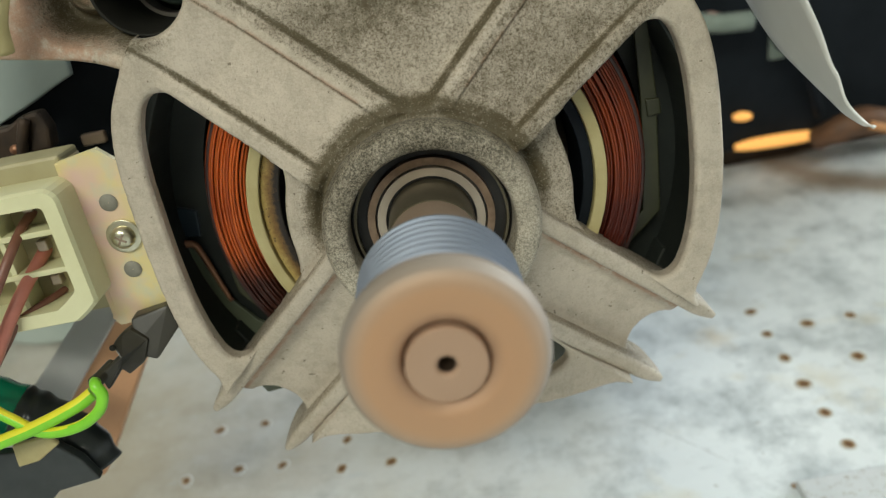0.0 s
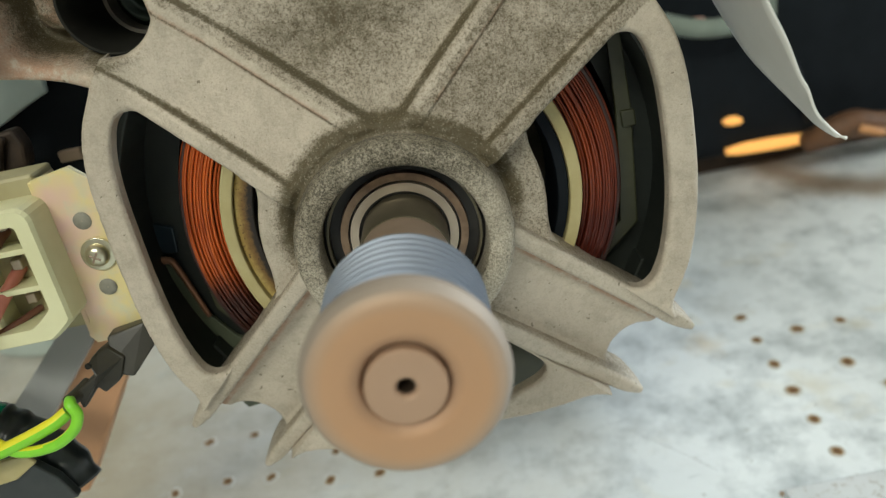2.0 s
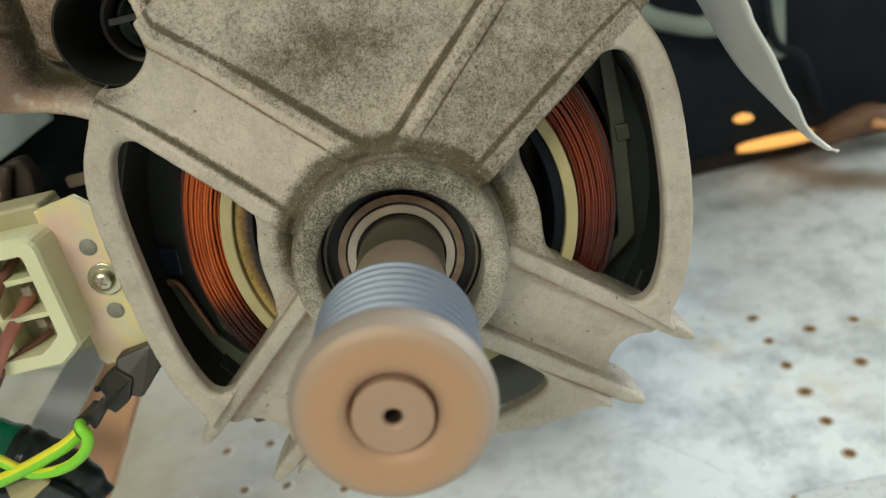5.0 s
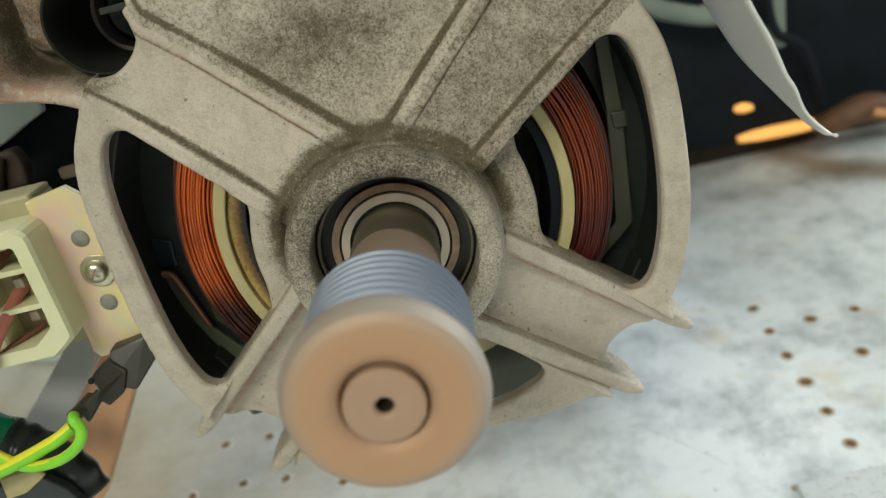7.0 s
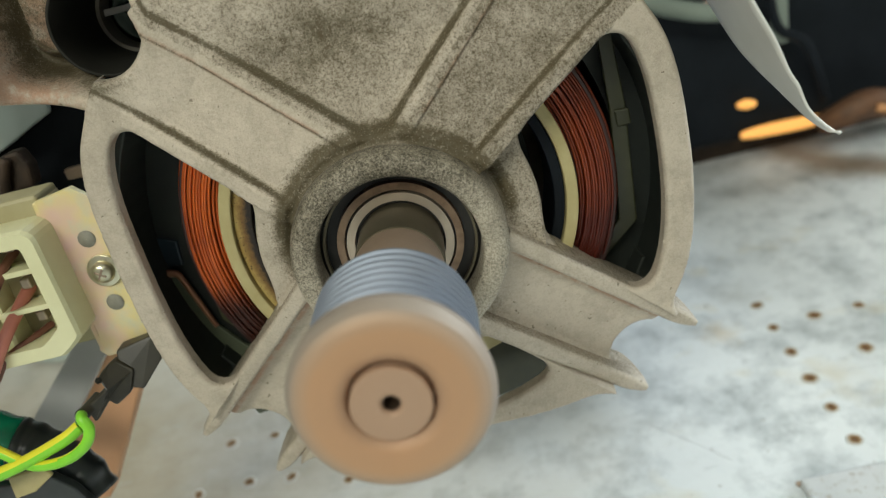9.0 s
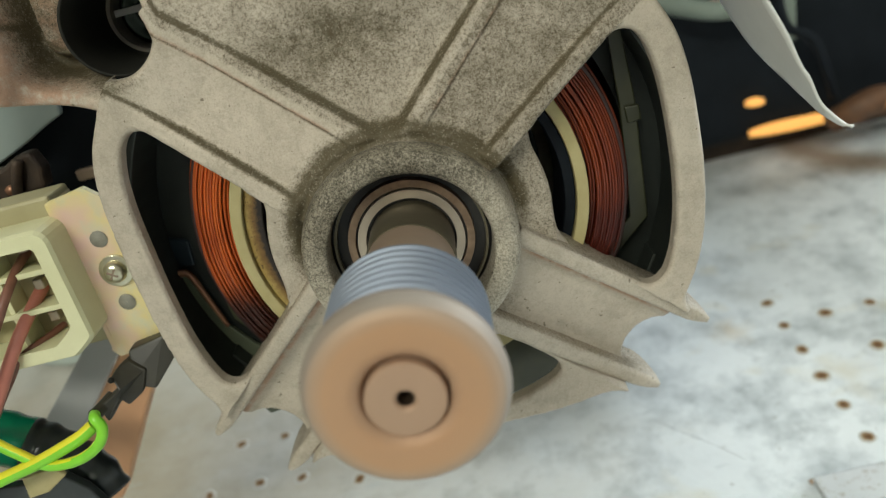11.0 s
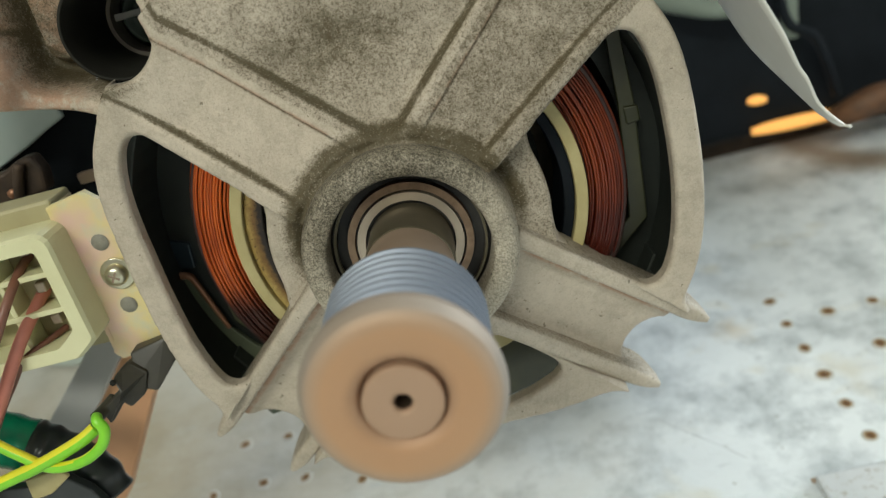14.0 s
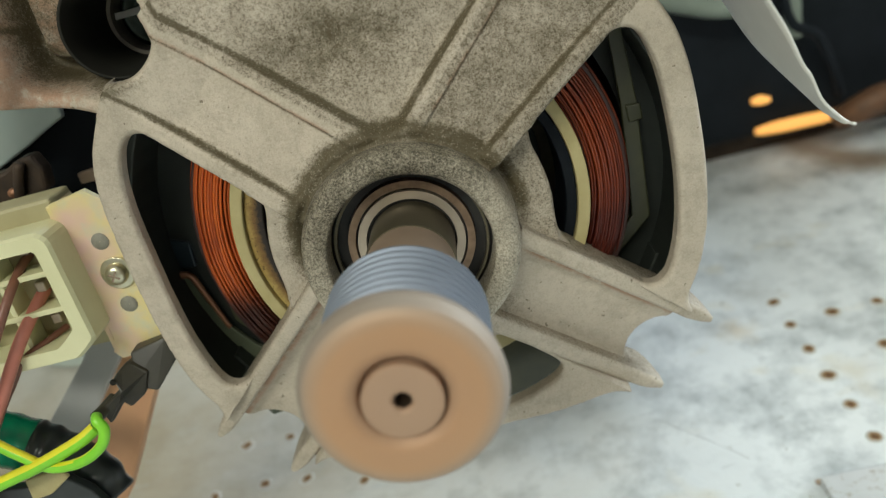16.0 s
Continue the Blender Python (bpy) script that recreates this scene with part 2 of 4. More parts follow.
# the whole right-hand coil is darkened too, as shaded by the bracket
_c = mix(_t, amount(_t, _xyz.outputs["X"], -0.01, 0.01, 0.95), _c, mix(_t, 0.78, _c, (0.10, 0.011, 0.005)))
_t.links.new(_c, _b.inputs["Base Color"])
_b.inputs["Roughness"].default_value, _b.inputs["Metallic"].default_value = 0.32, 0.6
_b.inputs["Coat Weight"].default_value = 0.4

PLATE = surface("bluish_grey_paint", (0.60, 0.62, 0.62), (0.50, 0.52, 0.52), 30, 0.45, 0, 0.2, 600, (0.4, 0.38, 0.34))

# white table paint with stains and scuffs, and some shadow painted in
TABLE, _t, _b = nodes_of("stained_shaded_white_paint")
_c = mix(_t, ramp(_t, noise_tex(_t, 14, 4), [(0.35, (0, 0, 0)), (0.7, (1, 1, 1))]), (0.79, 0.83, 0.83), (0.60, 0.635, 0.64))
_c = mix(_t, ramp(_t, noise_tex(_t, 45, 6, 0.7), [(0.46, (0, 0, 0)), (0.68, (0.9, 0.9, 0.9))]), _c, (0.35, 0.385, 0.39))
_c = mix(_t, ramp(_t, noise_tex(_t, 33, 3, 0.5, (1, 1.3, 1)), [(0.6, (0, 0, 0)), (0.76, (0.7, 0.7, 0.7))]), _c, (0.60, 0.54, 0.38))
_c = mix(_t, ramp(_t, noise_tex(_t, 260, 3), [(0.67, (0, 0, 0)), (0.73, (0.8, 0.8, 0.8))]), _c, (0.34, 0.34, 0.30))
# brown area on the left: dirt, with the shadow there painted in
_co = _t.nodes.new("ShaderNodeTexCoord")
_mp = _t.nodes.new("ShaderNodeMapping")
_mp.inputs["Location"].default_value = (0.16, -0.10, 0)
_t.links.new(_co.outputs["Object"], _mp.inputs[0])
_ln = _t.nodes.new("ShaderNodeVectorMath")
_ln.operation = "LENGTH"
_t.links.new(_mp.outputs[0], _ln.inputs[0])
_ad = _t.nodes.new("ShaderNodeMath")
_ad.operation = "MULTIPLY_ADD"
_t.links.new(noise_tex(_t, 28, 5, 0.65), _ad.inputs[0])
_ad.inputs[1].default_value = 0.16
_t.links.new(_ln.outputs["Value"], _ad.inputs[2])
_c = mix(_t, ramp(_t, _ad.outputs[0], [(0.13, (0.88, 0.88, 0.88)), (0.30, (0, 0, 0))]), _c, (0.31, 0.255, 0.165))
# fine scuffs, an ochre stain beside the arm, painted grey shadows behind it, brown smears
_c = mix(_t, amount(_t, noise_tex(_t, 60, 7, 0.75, (1.0, 5.0, 1.0)), 0.57, 0.68, 0.5), _c, (0.42, 0.45, 0.45))
_c = mix(_t, amount(_t, noise_tex(_t, 700, 4, 0.7), 0.62, 0.72, 0.35), _c, (0.36, 0.37, 0.35))
for _x, _y, _r, _tone in ((-0.0778, -0.1319, 0.009, (0.56, 0.43, 0.24)), (-0.090, -0.149, 0.012, (0.36, 0.37, 0.34)), (-0.047, -0.115, 0.010, (0.35, 0.38, 0.39)), (0.056, -0.112, 0.022, (0.40, 0.34, 0.235)), (0.030, -0.085, 0.014, (0.44, 0.40, 0.31))):
    _ms = _t.nodes.new("ShaderNodeMapping")
    _ms.inputs["Scale"].default_value = (1.0, 1.0, 0)
    _ms.inputs["Location"].default_value = (_x, _y, 0)
    _t.links.new(_co.outputs["Object"], _ms.inputs[0])
    _ls = _t.nodes.new("ShaderNodeVectorMath")
    _ls.operation = "LENGTH"
    _t.links.new(_ms.outputs[0], _ls.inputs[0])
    _c = mix(_t, amount(_t, sum_of(_t, noise_tex(_t, 150, 6, 0.7), 0.018, _ls.outputs["Value"]), 0.009 + _r, 0.006, 0.6), _c, _tone)
# a rust ring left by a can
_mr = _t.nodes.new("ShaderNodeMapping")
_mr.inputs["Scale"].default_value = (1.0, 1.0, 0)
_mr.inputs["Location"].default_value = (-0.185, -0.243, 0)
_t.links.new(_co.outputs["Object"], _mr.inputs[0])
_lr = _t.nodes.new("ShaderNodeVectorMath")
_lr.operation = "LENGTH"
_t.links.new(_mr.outputs[0], _lr.inputs[0])
_ar = _t.nodes.new("ShaderNodeMath")
_ar.operation = "MULTIPLY_ADD"
_t.links.new(noise_tex(_t, 60, 4), _ar.inputs[0])
_ar.inputs[1].default_value = 0.012
_t.links.new(_lr.outputs["Value"], _ar.inputs[2])
_c = mix(_t, ramp(_t, _ar.outputs[0], [(0.028, (0, 0, 0)), (0.040, (0.8, 0.8, 0.8)), (0.046, (0.85, 0.85, 0.85)), (0.056, (0, 0, 0))]), _c, (0.22, 0.145, 0.08))
_t.links.new(_c, _b.inputs["Base Color"])
_b.inputs["Roughness"].default_value = 0.5
bump(_t, _b, noise_tex(_t, 60, 4), 0.3, 0.002)


# ---- mesh tools ----
def link_mesh(name, verts, faces, *rest, **more):
    crisp = bool(rest and rest[0] is True)
    return solid_mesh(name, verts, faces, crisp, *(rest[1:] if crisp else rest), **more)


def solid_mesh(name, verts, faces, crisp, material, parent=None, label="", smooth=True):
    me = bpy.data.meshes.new(name)
    me.from_pydata([tuple(v) for v in verts], [], [tuple(f) for f in faces])
    me.materials.append(material)
    me.polygons.foreach_set("use_smooth", [smooth] * len(me.polygons))
    if crisp:
        me.set_sharp_from_angle(angle=radians(20))
    me.update()
    ob = new(name, me)
    ob.parent = parent
    if label:
        ob["label"] = label
    return ob


def part(name, bm, material, parent=None, label="", smooth=False):
    bmesh.ops.recalc_face_normals(bm, faces=bm.faces)
    me = bpy.data.meshes.new(name)
    bm.to_mesh(me)
    bm.free()
    me.materials.append(material)
    me.polygons.foreach_set("use_smooth", [smooth] * len(me.polygons))
    ob = new(name, me)
    ob.parent = parent
    if label:
        ob["label"] = label
    return ob


def thing(name, m, label, category, group="", kind=""):
    ob = new(name)
    ob.empty_display_size = 0.01
    ob.matrix_basis = m
    return tagged(ob, label, category, group, kind)


MM = 0.001


def box(x0, x1, y0, y1, z0, z1, bevel=0.0, segs=2):
    """A box in millimetres, with bevelled edges."""
    bm = bmesh.new()
    bmesh.ops.create_cube(bm, size=1)
    bmesh.ops.scale(bm, vec=((x1 - x0) * MM, (y1 - y0) * MM, (z1 - z0) * MM), verts=bm.verts)
    bmesh.ops.translate(bm, vec=((x0 + x1) / 2 * MM, (y0 + y1) / 2 * MM, (z0 + z1) / 2 * MM), verts=bm.verts)
    if bevel:
        bmesh.ops.bevel(bm, geom=bm.edges[:], offset=bevel * MM, segments=segs, affect="EDGES", profile=0.5)
    return bm


def lathe(profile, seg=96):
    """A body turned round the y axis from (radius, y) pairs in millimetres, with crisp edges."""
    verts, faces = smooth_lathe(profile, seg)
    return verts, faces, True


def rounded(corners, radius, n=5):
    """A lathe profile whose inner corners are rounded."""
    out = [corners[0]]
    for p, q, r in zip(corners, corners[1:], corners[2:]):
        p, q, r = Vector(p), Vector(q), Vector(r)
        d = min(radius, (p - q).length * 0.45, (r - q).length * 0.45)
        a, b = q + (p - q).normalized() * d, q + (r - q).normalized() * d
        for k in range(n + 1):
            u = k / n
            out.append(tuple(a * (1 - u) ** 2 + q * 2 * u * (1 - u) + b * u * u))
    out.append(corners[-1])
    return out


def smooth_lathe(profile, seg=96):
    verts, faces = [], []
    n = len(profile)
    for k in range(seg):
        a = 2 * math.pi * k / seg
        c, s = math.cos(a) * MM, math.sin(a) * MM
        verts += [(r * c, y * MM, r * s) for r, y in profile]
    for k in range(seg):
        a, b = k * n, ((k + 1) % seg) * n
        faces += [(a + i, a + i + 1, b + i + 1, b + i) for i in range(n - 1)]
    return verts, faces


def spline(points, steps=10):
    """A smooth line through points (Catmull-Rom)."""
    p = [Vector(q) for q in points]
    p = [2 * p[0] - p[1], *p, 2 * p[-1] - p[-2]]
    out = []
    for a, b, c, d in zip(p, p[1:], p[2:], p[3:]):
        for k in range(steps):
            u = k / steps
            out.append(0.5 * (2 * b + (c - a) * u + (2 * a - 5 * b + 4 * c - d) * u * u + (3 * b - a - 3 * c + d) * u ** 3))
    out.append(p[-2])
    return out


def tube(points, radius, sides=10, steps=10, caps=True):
    """Vertices and faces of a round tube through points, in millimetres; radius is a number or a function of the way 0..1."""
    line = spline(points, steps)
    verts, faces = [], []
    up = Vector((0.13, 0.21, 0.97))
    for i, p in enumerate(line):
        d = (line[min(i + 1, len(line) - 1)] - line[max(i - 1, 0)]).normalized()
        s = d.cross(up).normalized()
        u = s.cross(d)
        up = u
        r = radius(i / (len(line) - 1)) if callable(radius) else radius
        for k in range(sides):
            a = 2 * math.pi * k / sides
            verts.append((p + (s * math.cos(a) + u * math.sin(a)) * r) * MM)
    for i in range(len(line) - 1):
        for k in range(sides):
            a, b = i * sides + k, i * sides + (k + 1) % sides
            faces.append((a, b, b + sides, a + sides))
    if caps:
        faces += [tuple(range(sides))[::-1], tuple(range(len(verts) - sides, len(verts)))]
    return verts, faces


def prism(outline, y0, y1, bevel=0.0):
    """A plate with an outline (x, z) in millimetres, from depth y0 to y1."""
    bm = bmesh.new()
    f = bm.faces.new([bm.verts.new((x * MM, y0 * MM, z * MM)) for x, z in outline])
    ext = bmesh.ops.extrude_face_region(bm, geom=[f])
    bmesh.ops.translate(bm, vec=(0, (y1 - y0) * MM, 0), verts=[v for v in ext["geom"] if isinstance(v, bmesh.types.BMVert)])
    if bevel:
        bmesh.ops.bevel(bm, geom=bm.edges[:], offset=bevel * MM, segments=2, affect="EDGES", profile=0.5)
    return bm


def arc_outline(cx, cz, r, a0, a1, n=10):
    return [(cx + r * math.cos(radians(a0 + (a1 - a0) * k / n)), cz + r * math.sin(radians(a0 + (a1 - a0) * k / n))) for k in range(n + 1)]


# ---- unseen room, assumed, to bounce warm light ----
def assumed_room():
    def slab(name, x0, x1, y0, y1, z0, z1, m):
        return tagged(part(name, box(x0 * 1000, x1 * 1000, y0 * 1000, y1 * 1000, z0 * 1000, z1 * 1000), m), kind="structure")

    slab("floor", -2.1, 2.1, -2.1, 2.1, -0.85, -0.75, FLOOR)
    slab("assumed_ceiling", -2.1, 2.1, -2.1, 2.1, 1.7, 1.8, WALL)
    slab("assumed_wall_south", -2.1, 2.1, -2.1, -2.0, -0.75, 1.7, WALL)
    slab("assumed_wall_west", -2.1, -2.0, -2.0, 2.0, -0.75, 1.7, WALL)
    def pierced(name, blocks):
        bm = bmesh.new()
        for x0, x1, y0, y1, z0, z1 in blocks:
            b = box(x0 * 1000, x1 * 1000, y0 * 1000, y1 * 1000, z0 * 1000, z1 * 1000)
            me = bpy.data.meshes.new("tmp")
            b.to_mesh(me)
            b.free()
            bm.from_mesh(me)
            bpy.data.meshes.remove(me)
        tagged(part(name, bm, WALL), kind="structure")

    # the two window walls, with their openings
    pierced("assumed_wall_north", ((-2.1, -0.3, 2.0, 2.1, -0.75, 1.7), (1.4, 2.1, 2.0, 2.1, -0.75, 1.7), (-0.3, 1.4, 2.0, 2.1, -0.75, 0.66), (-0.3, 1.4, 2.0, 2.1, 1.66, 1.7)))
    pierced("assumed_wall_east", ((2.0, 2.1, -2.0, -0.15, -0.75, 1.7), (2.0, 2.1, 1.65, 2.0, -0.75, 1.7), (2.0, 2.1, -0.15, 1.65, -0.75, 0.3), (2.0, 2.1, -0.15, 1.65, 1.4, 1.7)))


assumed_room()


# ---- table ----
def table():
    x0, x1, y0, y1 = -0.55, 0.62, -0.55, 0.42
    top = tagged(part("table_top", box(x0 * 1000, x1 * 1000, y0 * 1000, y1 * 1000, -30, 0, 3), TABLE), "white painted steel table top with rusty punched dents", "table", kind="structure")
    # punched dents: small raised lips with a rusty pit
    pits = [(93.5, 80 + 12.3 * k) for k in range(5)] + [(107, 130.6), (120.8, 130.7), (113, 111.7), (119, 100)]
    pits += [(-41.5, 116.6), (-42.8, 104.9), (-69, 131.3), (-84, 132), (-74.8, 112.6), (-61.2, 110.8), (-91, 111.9)]
    pits += [(93.5, 141.7), (-28, 104)]
    rng = random.Random(4)
    verts, faces = smooth_lathe([(0.05, 0.12), (0.8, 0.14), (1.3, 0.22), (1.7, 0.28), (2.1, 0.2), (2.5, 0.03)], 20)
    ring = None
    for k, (x, y) in enumerate(pits):
        if ring is None:
            ring = link_mesh("dent", [(a, c, b) for a, b, c in verts], [f[::-1] for f in faces], PIT, top)
            ob = ring
        else:
            ob = new("dent", ring.data)
            ob.parent = top
        ob.matrix_basis = pose(x * MM, y * MM, 0.00005, 0, 0, rng.uniform(0, 360)) @ Matrix.Diagonal((rng.uniform(0.85, 1.15), rng.uniform(0.75, 1.05), 1, 1))
    for x, y in ((-0.5, -0.5), (0.57, -0.5), (-0.5, 0.37), (0.57, 0.37)):
        part("leg", box(x * 1000 - 20, x * 1000 + 20, y * 1000 - 20, y * 1000 + 20, -750, -30, 2), GREY, top, "grey painted steel leg")
    sheet = tagged(part("cover_plate", box(74.5, 420, -300, 69.2, 0.2, 3.0, 0.5), PLATE), "thin white painted steel plate lying on the table", "plate")


PIT, _t, _b = nodes_of("rusty_dent")
_co = _t.nodes.new("ShaderNodeTexCoord")
_len = _t.nodes.new("ShaderNodeVectorMath")
_len.operation = "LENGTH"
_t.links.new(_co.outputs["Object"], _len.inputs[0])
_ns = _t.nodes.new("ShaderNodeMath")
_ns.operation = "MULTIPLY_ADD"
_t.links.new(noise_tex(_t, 900, 5, 0.7), _ns.inputs[0])
_ns.inputs[1].default_value = 0.0016
_t.links.new(_len.outputs["Value"], _ns.inputs[2])
_c = ramp(_t, amount(_t, _ns.outputs[0], 0.001, 0.005), [(0.06, (0.14, 0.075, 0.035)), (0.20, (0.28, 0.18, 0.09)), (0.36, (0.45, 0.39, 0.30)), (0.52, (0.58, 0.60, 0.58))])
_t.links.new(_c, _b.inputs["Base Color"])
_b.inputs["Roughness"].default_value = 0.8
_b.inputs["Specular IOR Level"].default_value = 0.15
table()


# ---- the motor ----
MOTOR = pose(0, 0, 0.1126, -7.3, 0, 0)
motor = thing("motor", MOTOR, "washing machine motor with cast aluminium end bracket and copper windings", "motor")


def smax(a, b, k):
    h = np.clip(0.5 + 0.5 * (a - b) / k, 0, 1)
    return b * (1 - h) + a * h + k * h * (1 - h)


def smin(a, b, k):
    return -smax(-a, -b, k)


def step(a, b, x):
    u = np.clip((x - a) / (b - a), 0, 1)
    return u * u * (3 - 2 * u)


def notch(a, p):
    """The bay between the two rims at the end of a lower arm (negative inside)."""
    bay = np.hypot(a - 53.2, p + 1.4) - 6.4
    mouth = np.maximum(53.2 - a, (np.abs(p + 1.4) - 6.4) * 0.85)
    return smin(bay, mouth, 2.0)


def bracket_fields(x, z):
    """Outline (negative inside) and front depth of the end bracket, in millimetres."""
    r = np.hypot(x, z)
    off_l, off_r = x * 0.669 + z * 0.743 + 4.9, -x * 0.545 + z * 0.839 + 1.6
    ridge_l, ridge_r = off_l - 16.0, (-(x - 7.2) * 0.679 + (z - 17.6) * 0.734) - 1.3
    outer = smax(np.hypot(x, z - 1.2) - 51.3, np.maximum(x - 49.3, -47.9 - x), 3.0)
    outer = smax(outer, -42.4 - z, 3.0) + 1.0 * (1 - step(-22.0, 2.0, z)) * step(14, 26, np.abs(x))
    zh = z + 1.2
    rh = np.hypot(x, zh)
    lip_line = 31.3 + (-42.0 - x) * 0.2
    foot = smax(lip_line - z, x + 38.0, 2.0)
    top = smax(smin(-off_l, foot, 4.0), -off_r, 3.0)
    top = np.maximum(np.maximum(top, z - 78.0), np.maximum(-80.0 - x, x - 66.0))
    arms = []
    for s in (1, -1):
        a, p = s * x * 0.723 - z * 0.690, s * x * 0.690 + z * 0.723
        wide = 9.4 + np.clip(20 - a, 0, 10) * 0.12
        sd = np.maximum(np.maximum(np.abs(p) - wide, a - 50.5), -a)
        sd = np.maximum(sd, -notch(a, p))
        arms.append((sd, a, p))
    hole_r = smax(smax(outer + 4.9, 23.7 - r, 2.0), smax(off_r, 9.7 - arms[0][2], 4.0), 5.0)
    hole_r = np.maximum(hole_r, -x)
    hole_l = smax(smax(outer + 4.5, 23.4 - r, 2.0), smax(off_l, 9.7 - arms[1][2], 4.0), 5.0)
    hole_l = np.maximum(hole_l, x)
    hole_b = smax(smax(r - 39.5, 24.5 - r, 2.0), smax(arms[0][2] + 10.0, arms[1][2] + 10.0, 3.0), 4.0)
    disc = r - 24.5
    ring = np.maximum(outer, -(outer + 8.5))
    both = np.minimum(arms[0][0], arms[1][0])
    flare = smin(outer, both, 4.0)
    for _sd, a, p in arms:
        flare = np.maximum(flare, -notch(a, p))
    solid = smin(flare, top, 1.0)
    solid = np.maximum(solid, np.maximum(-hole_r, np.maximum(-hole_l, -hole_b)))
    solid = np.maximum(solid, 15.2 - rh)
    bx, bz = x + 36.9, z - 42.2
    boss = np.hypot(bx, bz)
    # the upper rib of the left arm bends up past the eye
    bend = np.clip(boss * 0 + (-x * 0.743 + z * 0.669) - 48.5, 0, 40)
    ridge_l = ridge_l - 0.75 * bend
    solid = np.maximum(solid, -smax(boss - 8.0, ridge_l + 1.6, 1.2))
    # depths
    lip = 43.6 + 0.255 * np.clip(r - 18, 0, 44)
    inner_l, inner_r = step(2.2, 4.2, off_l), step(2.0, 3.8, off_r)
    floor_l = lip + 2.0 * inner_l
    band = np.where(x < 0, ridge_l, ridge_r)
    sunk = 2.0 * np.minimum(inner_l, inner_r)
    sunk = sunk - 0.55 * step(-1.75, -1.45, band)
    sunk = sunk + 2.4 * step(0.7, 3.0, ridge_l) * step(0.7, 3.0, ridge_r)
    v_top = lip + sunk * step(17.2, 20.7, rh)
    grease_shade = 1.0 * np.maximum(np.exp(-((off_l - 3.2) / 0.5) ** 2) * (ridge_l < 0), np.exp(-((off_r - 2.9) / 0.5) ** 2) * (ridge_r < 0))
    grease_shade = np.maximum(grease_shade, (1.25 * np.exp(-((ridge_l - 1.8) / 0.42) ** 2) + 0.3 * np.exp(-((ridge_l - 2.2) / 1.2) ** 2)) * (ridge_r > -1))
    grease_shade = np.maximum(grease_shade, (1.25 * np.exp(-((ridge_r - 1.8) / 0.42) ** 2) + 0.3 * np.exp(-((ridge_r - 2.2) / 1.2) ** 2)) * (ridge_l > -1))
    # shadow edge of the rib's step, painted as a thin dark line
    grease_shade = np.maximum(grease_shade, 0.75 * np.exp(-((band + 1.6) / 0.2) ** 2) * (r > 20))
    grease_shade = grease_shade * (top < 0) * (r > 17)
    grease_shade = np.maximum(grease_shade, 1.25 * np.exp(-((rh - 18.7) / 2.0) ** 2) * step(-10, 6, z))
    stain = 1.15 * np.exp(-(((x + 4) / 11) ** 2 + ((z - 32) / 5.5) ** 2)) + 0.8 * np.exp(-(((x - 4) / 9) ** 2 + ((z - 45) / 7) ** 2))
    on_web = (ridge_l > 0) * (ridge_r > 0)
    grease_shade = np.maximum(grease_shade, on_web * np.clip(0.34 + 0.34 * stain, 0, 0.8) * (top < 0))
    grease_shade = np.maximum(grease_shade, 0.50 * (ridge_r <= 0) * (top < 0) * (x > 0) + 0.04 * (ridge_l <= 0) * (top < 0) * (x < 0))
    bossy = 1 - step(8.2, 11.5, boss)
    left = 1 - step(-43.0, -36.0, x)
    well = left * step(0.0, 3.6, -smax(-54.5 - x, lip_line + 1.6 - z, 5.0))
    pad = step(0.0, 1.6, -smax(-50.8 - x, lip_line + 6.0 - z, 4.0))
    drop = np.maximum(bossy * 4.5 * (ridge_l < -1.6), well * (8.5 - 4.5 * pad)) * (1 - step(-2.6, -1.7, ridge_l))
    # well beside the eye: grease, with the recess's shade painted in
    grease_shade = np.maximum(grease_shade, 1.2 * well * (1 - 0.55 * pad) * (ridge_l < -1.6))
    grease_shade = np.maximum(grease_shade, 0.75 * np.exp(-((boss - 9.0) / 1.3) ** 2) * (ridge_l < -1.6) * step(8, -4, x + 36.9))
    v_top = v_top + drop
    v = v_top + 9 * np.maximum(top, 0)
    v_ring = 51.0 + 0 * r
    v = np.minimum(v, v_ring + 9 * np.maximum(flare, 0))
    v_disc = 49.3 + 0 * r
    v = np.minimum(v, v_disc + 9 * np.maximum(disc, 0))
    for sd, a, p in arms:
        floor_v = 49.6 + 0.22 * np.clip(a - 15, 0, 40)
        va = floor_v - 1.2 * step(4.6, 7.0, np.abs(p + 0.5)) + 9 * np.maximum(sd, 0)
        inside = (np.abs(p) < 9.0) & (a > 8)
        v = np.where(inside, va, np.minimum(v, va))
    v = v + 1.0 * np.exp(-((rh - 17.7) / 1.0) ** 2) * step(-6, 4, z)
    rust = 0.9 * (1 - step(-47, -40, x)) * (top < 0) * (ridge_l < -1.6) * (1 - well * (1 - pad))
    # reddish line along the rib step, painted for its shadow edge
    rust = np.maximum(rust, 0.8 * np.exp(-((band + 1.45) / 0.3) ** 2) * (r > 21) * (top < 0))
    for sd, a, p in arms:
        grease_shade = np.maximum(grease_shade, 0.55 * np.exp(-((p - 6.9) / 0.4) ** 2) * (sd < 0) * (a > 16))
        grease_shade = np.maximum(grease_shade, 0.34 * np.exp(-((a - 20) / 3) ** 2 - ((p + 4) / 3) ** 2) * (sd < 0))
        rust = np.maximum(rust, 0.95 * np.exp(-((p - 6.2) / 0.55) ** 2) * (sd < 0) * step(17, 20, a))
    # right part of the disc: dirt plus painted shade
    grease_shade = np.maximum(grease_shade, 0.4 * (disc < 0) * (x > 0) * (top > 0) * (both > 0))
